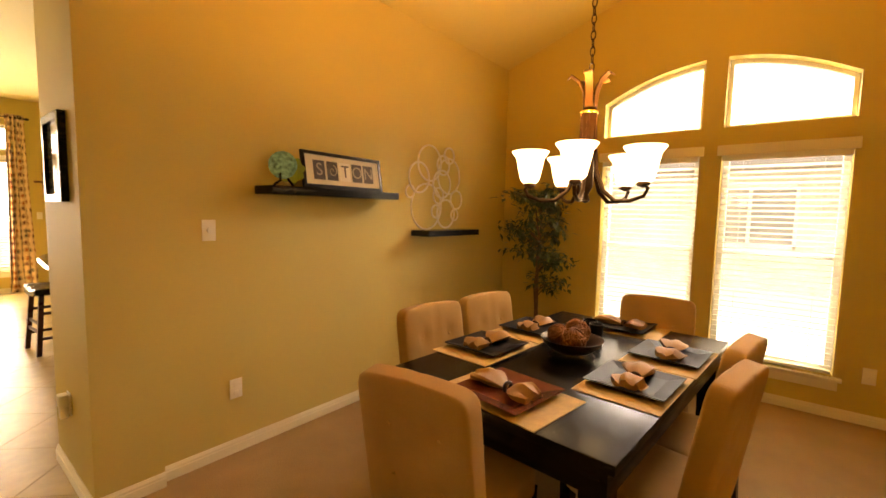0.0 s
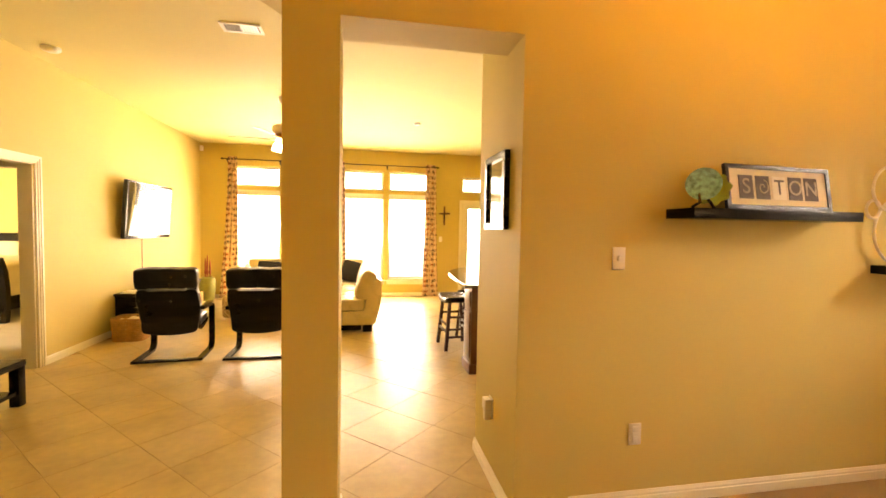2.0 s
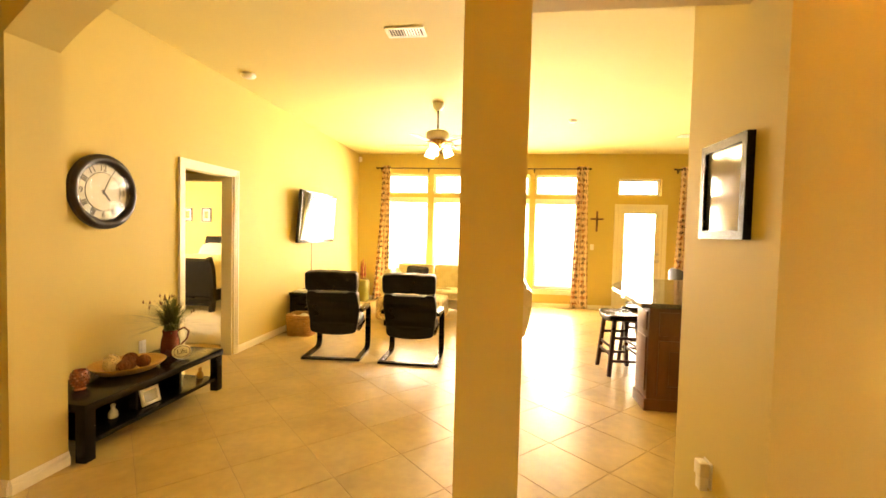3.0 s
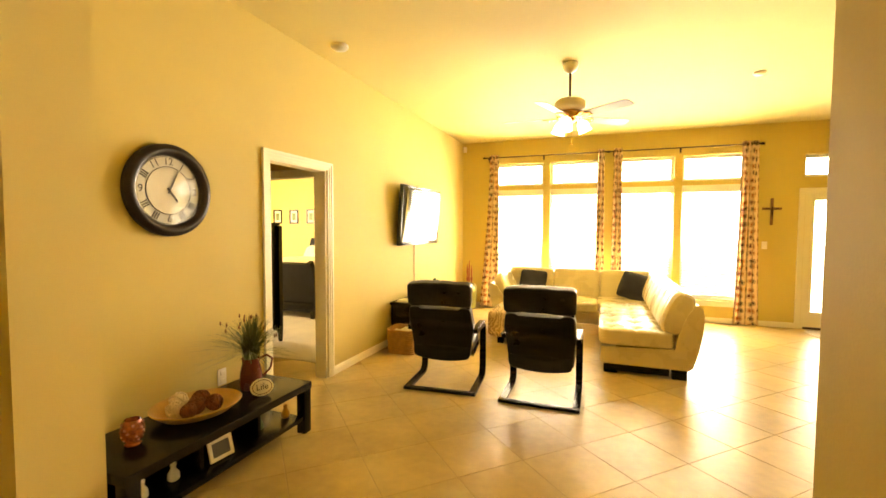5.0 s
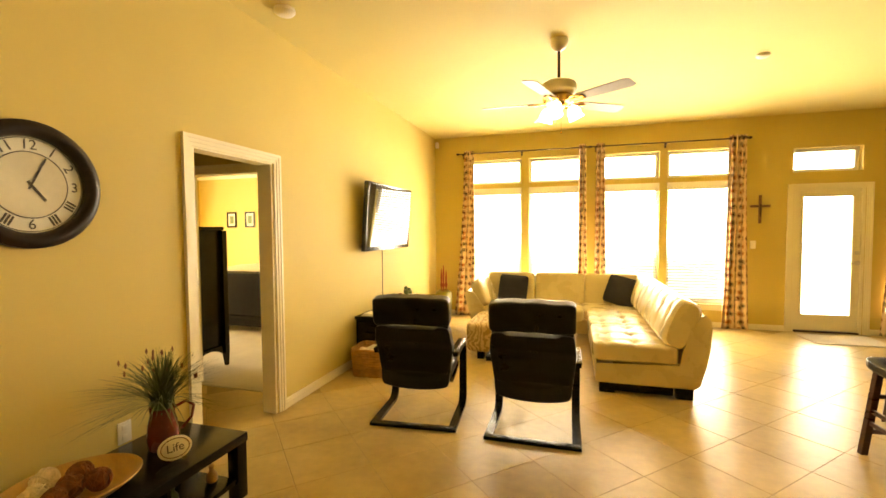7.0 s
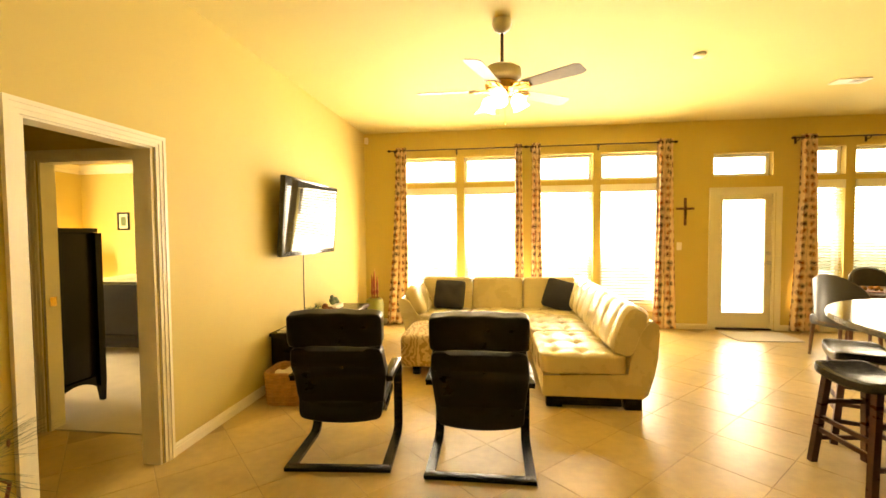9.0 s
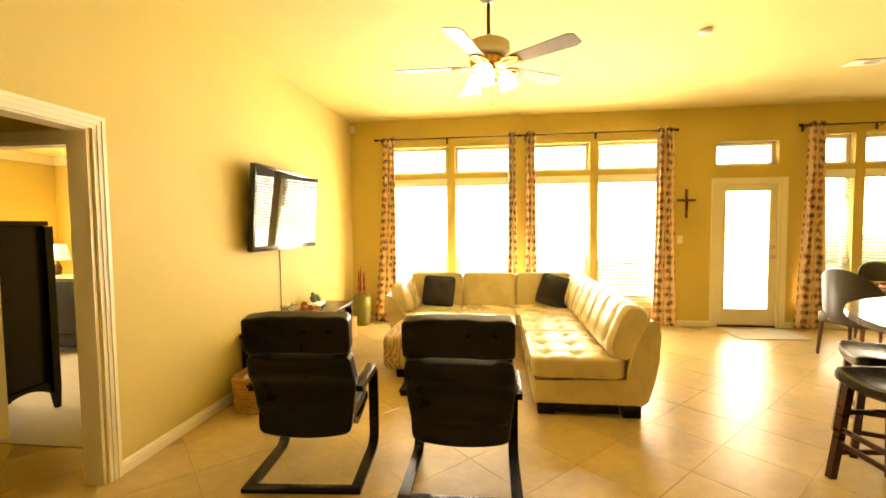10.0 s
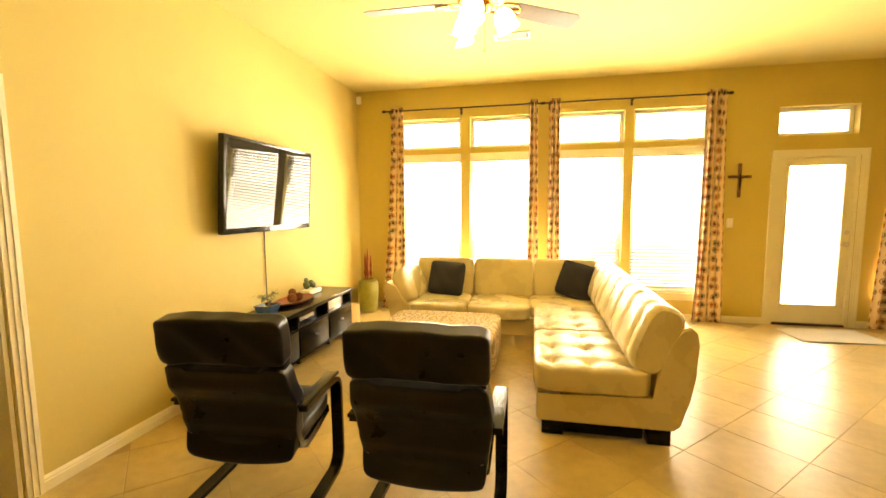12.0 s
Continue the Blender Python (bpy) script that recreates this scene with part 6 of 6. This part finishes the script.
for i, tx in enumerate(("S", "", "T", "O", "N")):
    x = -0.216 + 0.108 * i
    bm = B()
    box(bm, x - 0.045, -0.0045, -0.062, x + 0.045, -0.0022, 0.062, m=sm)
    part("photograph", bm, INK if i != 2 else PAPER, sg, smooth=False)
    if tx:
        letters(tx, 0.115, sm @ pose(x, -0.006, 0, 90), sg, LETTER if i != 2 else INK)
    else:
        bm = B()
        tube(bm, [sm @ Vector((x + (0.008 + 0.004 * t) * math.cos(t), -0.0055, (0.008 + 0.0045 * t) * math.sin(t))) for t in [0.4 * j for j in range(20)]], 0.0035, 5)
        part("swirl", bm, LETTER, sg)

gp = thing("art_glass_plate", 4.89, 3.63, 1.587, 0, "round blue and green art glass plate on a black stand", "glass plate")
gm = pose(0, 0.0, 0.125, 100, 0, -35)
bm = B()
lathe(bm, [(0.012, 0.0), (0.055, 0.004), (0.078, 0.016), (0.081, 0.02), (0.055, 0.010), (0.01, 0.006)], n=32)
bmesh.ops.transform(bm, matrix=gm, verts=bm.verts)
part("plate", bm, BLUEGLASS, gp)
bm = B()
n = 36
loft(bm, [[gm @ Vector((0.045 + (r + 0.008 * math.sin(8 * t)) * math.cos(t), -0.03 + (r + 0.008 * math.sin(8 * t)) * math.sin(t), z)) for t in [2 * math.pi * j / n for j in range(n)]] for r, z in ((0.02, -0.02), (0.075, -0.012), (0.078, -0.006), (0.02, -0.012))])
part("rear_plate", bm, LIME, gp)
bm = B()
tube(bm, [(-0.06, 0.0, 0.004), (-0.03, -0.02, 0.03), (0.0, 0.03, 0.10), (0.03, -0.02, 0.03), (0.07, 0.0, 0.004)], 0.008, 6)
part("stand", bm, BLACKWOOD, gp)

ra = thing("ring_wall_art", 6.40, 3.70, 1.296, 0, "silver wire wall sculpture of overlapping rings", "wall art")
for x, z, r, d in ((-0.12, 0.20, 0.195, 0.0), (-0.10, 0.57, 0.15, 0.012), (0.10, 0.57, 0.085, 0.0), (0.20, 0.48, 0.16, -0.012), (-0.24, 0.44, 0.125, 0.018), (0.06, 0.40, 0.12, 0.020), (0.13, 0.14, 0.125, 0.014), (0.30, 0.27, 0.085, 0.0), (-0.02, 0.16, 0.055, 0.02), (-0.33, 0.32, 0.05, 0.0), (0.17, 0.66, 0.07, 0.01), (0.27, 0.13, 0.05, 0.006), (0.05, 0.30, 0.07, -0.01)):
    bm = B()
    tube(bm, [(x + r * math.cos(t), -d, z + r * math.sin(t)) for t in [2 * math.pi * j / 36 for j in range(36)]], 0.0085, 6, True)
    part("ring", bm, SILVER, ra)

# ficus in the corner
fc = thing("potted_ficus", 7.27, 3.12, 0, 0, "leafy potted ficus tree in a round planter", "plant")
bm = B()
lathe(bm, [(0.15, 0), (0.17, 0.02), (0.21, 0.30), (0.235, 0.33), (0.235, 0.36), (0.21, 0.36), (0.20, 0.31), (0.002, 0.30)], n=30)
part("planter", bm, BRONZE, fc)
bm = B()
lathe(bm, [(0.20, 0.302), (0.18, 0.325), (0.002, 0.335)], n=24)
part("moss", bm, GRASS, fc)
bm = B()
tube(bm, [(0, 0, 0.30), (0.01, 0.01, 0.7), (-0.015, 0.0, 1.05), (0.01, -0.02, 1.45)], [0.022, 0.019, 0.015, 0.008], 8)
tube(bm, [(0.02, 0, 0.30), (-0.015, 0.02, 0.75), (0.02, -0.01, 1.1), (-0.03, 0.03, 1.5)], [0.014, 0.013, 0.011, 0.006], 7)
rr = random.Random(17)
centres = []
for i in range(44):
    z = rr.uniform(0.98, 1.68) if i > 3 else rr.uniform(0.72, 0.9)
    a, L = rr.uniform(0, 2 * math.pi), rr.uniform(0.08, 0.33) * min(1.0, 0.35 + 1.6 * max(0.0, z - 0.9) + max(0.0, 1.68 - z) * 0.3)
    x, y = L * math.cos(a) * 0.95, L * math.sin(a) * 0.95
    x = min(x, 0.27)
    tube(bm, [(0, 0, z - 0.12), (x * 0.5, y * 0.5, z - 0.02), (x, y, z)], [0.006, 0.004, 0.002], 5)
    centres.append((x, y, z))
part("trunk", bm, BARK, fc)
bm = B()
leaves(bm, centres, 1500, 0.055, 0.08, rr)
part("foliage", bm, LEAF, fc, smooth=False)

# ---------------------------------------------------------------- neighbour's house beyond the dining window
FARPANE = mat("far_window_glass", (0.36, 0.37, 0.38), 0.12, vary=0.15, scale=2, bump=0.0)
nh = thing("neighbour_house", 14.5, 1.5, -0.05, 0, "pale brick house across the side yard", "house")
bm = B()
cells(bm, "y", -9, 9, 0, 0.3, 0, 2.5, [(-0.4, 1.2, 0.9, 2.2), (-5, -3.6, 0.9, 2.2), (4.2, 5.6, 0.9, 2.2)])
part("wall", bm, BRICK, nh, smooth=False)
bm = B()
loft(bm, [[(-0.4, y, 2.4), (4, y, 3.1), (4, y, 3.2), (-0.4, y, 2.5)] for y in (-9.4, 9.4)])
part("roof", bm, SHINGLE, nh, smooth=False)
for a, b in ((-0.4, 1.2), (-5, -3.6), (4.2, 5.6)):
    bm = B()
    for y in (a, (a + b) / 2 - 0.03, b - 0.06):
        box(bm, 0.02, y, 0.9, 0.1, y + 0.06, 2.2)
    box(bm, 0.02, a, 0.9, 0.1, b, 0.96)
    box(bm, 0.02, a, 2.14, 0.1, b, 2.2)
    wf = part("window", bm, VINYL, nh, "pale window frame", smooth=False)
    bm = B()
    box(bm, 0.12, a, 0.9, 0.14, b, 2.2)
    part("pane", bm, FARPANE, wf, smooth=False)

# ---------------------------------------------------------------- floor tiles
HD, G = 0.33, 0.0018
tv_, tf_ = [], []
for r, z in ((HD - G, -0.012), (HD - G, -0.002), (HD - G - 0.003, 0.0)):
    tv_ += [(r, 0, z), (0, r, z), (-r, 0, z), (0, -r, z)]
for lv in (0, 4):
    for j in range(4):
        tf_.append((lv + j, lv + (j + 1) % 4, lv + 4 + (j + 1) % 4, lv + 4 + j))
tf_.append((8, 9, 10, 11))
tile_me = bpy.data.meshes.new("tile")
tile_me.from_pydata(tv_, [], tf_)
tile_me.materials.append(TILE)
floor_ob = bpy.data.objects["floor"]
rest_v, rest_f, used = [], [], 0
for i in range(-12, 24):
    for j in range(-28, 20):
        if (i + j) % 2 == 0:
            continue
        x, y = 1.748 + HD * i, 6.135 + HD * j
        if not (-1.3 < x < 8.3 and 0.05 < y < 10.95) or (x > 3.6 and y < 3.1) or (x < 0.0 and y > 6.9) or (x < 0.0 and y < 5.2) or (x < 0.35 and y < 4.0):
            continue
        if 0 < x < 6.3 and 3.3 < y < 11.0 and used < 295:
            t = new("tile", tile_me)
            t.location = (x, y, 0)
            t.parent = floor_ob
            used += 1
        else:
            o = len(rest_v)
            rest_v += [(a + x, b + y, c) for a, b, c in tv_]
            rest_f += [tuple(o + q for q in f) for f in tf_]
me = bpy.data.meshes.new("far_tiles")
me.from_pydata(rest_v, [], rest_f)
me.materials.append(TILE)
far = new("far_tiles", me)
far.parent = floor_ob
tagged(far, kind="stuff")
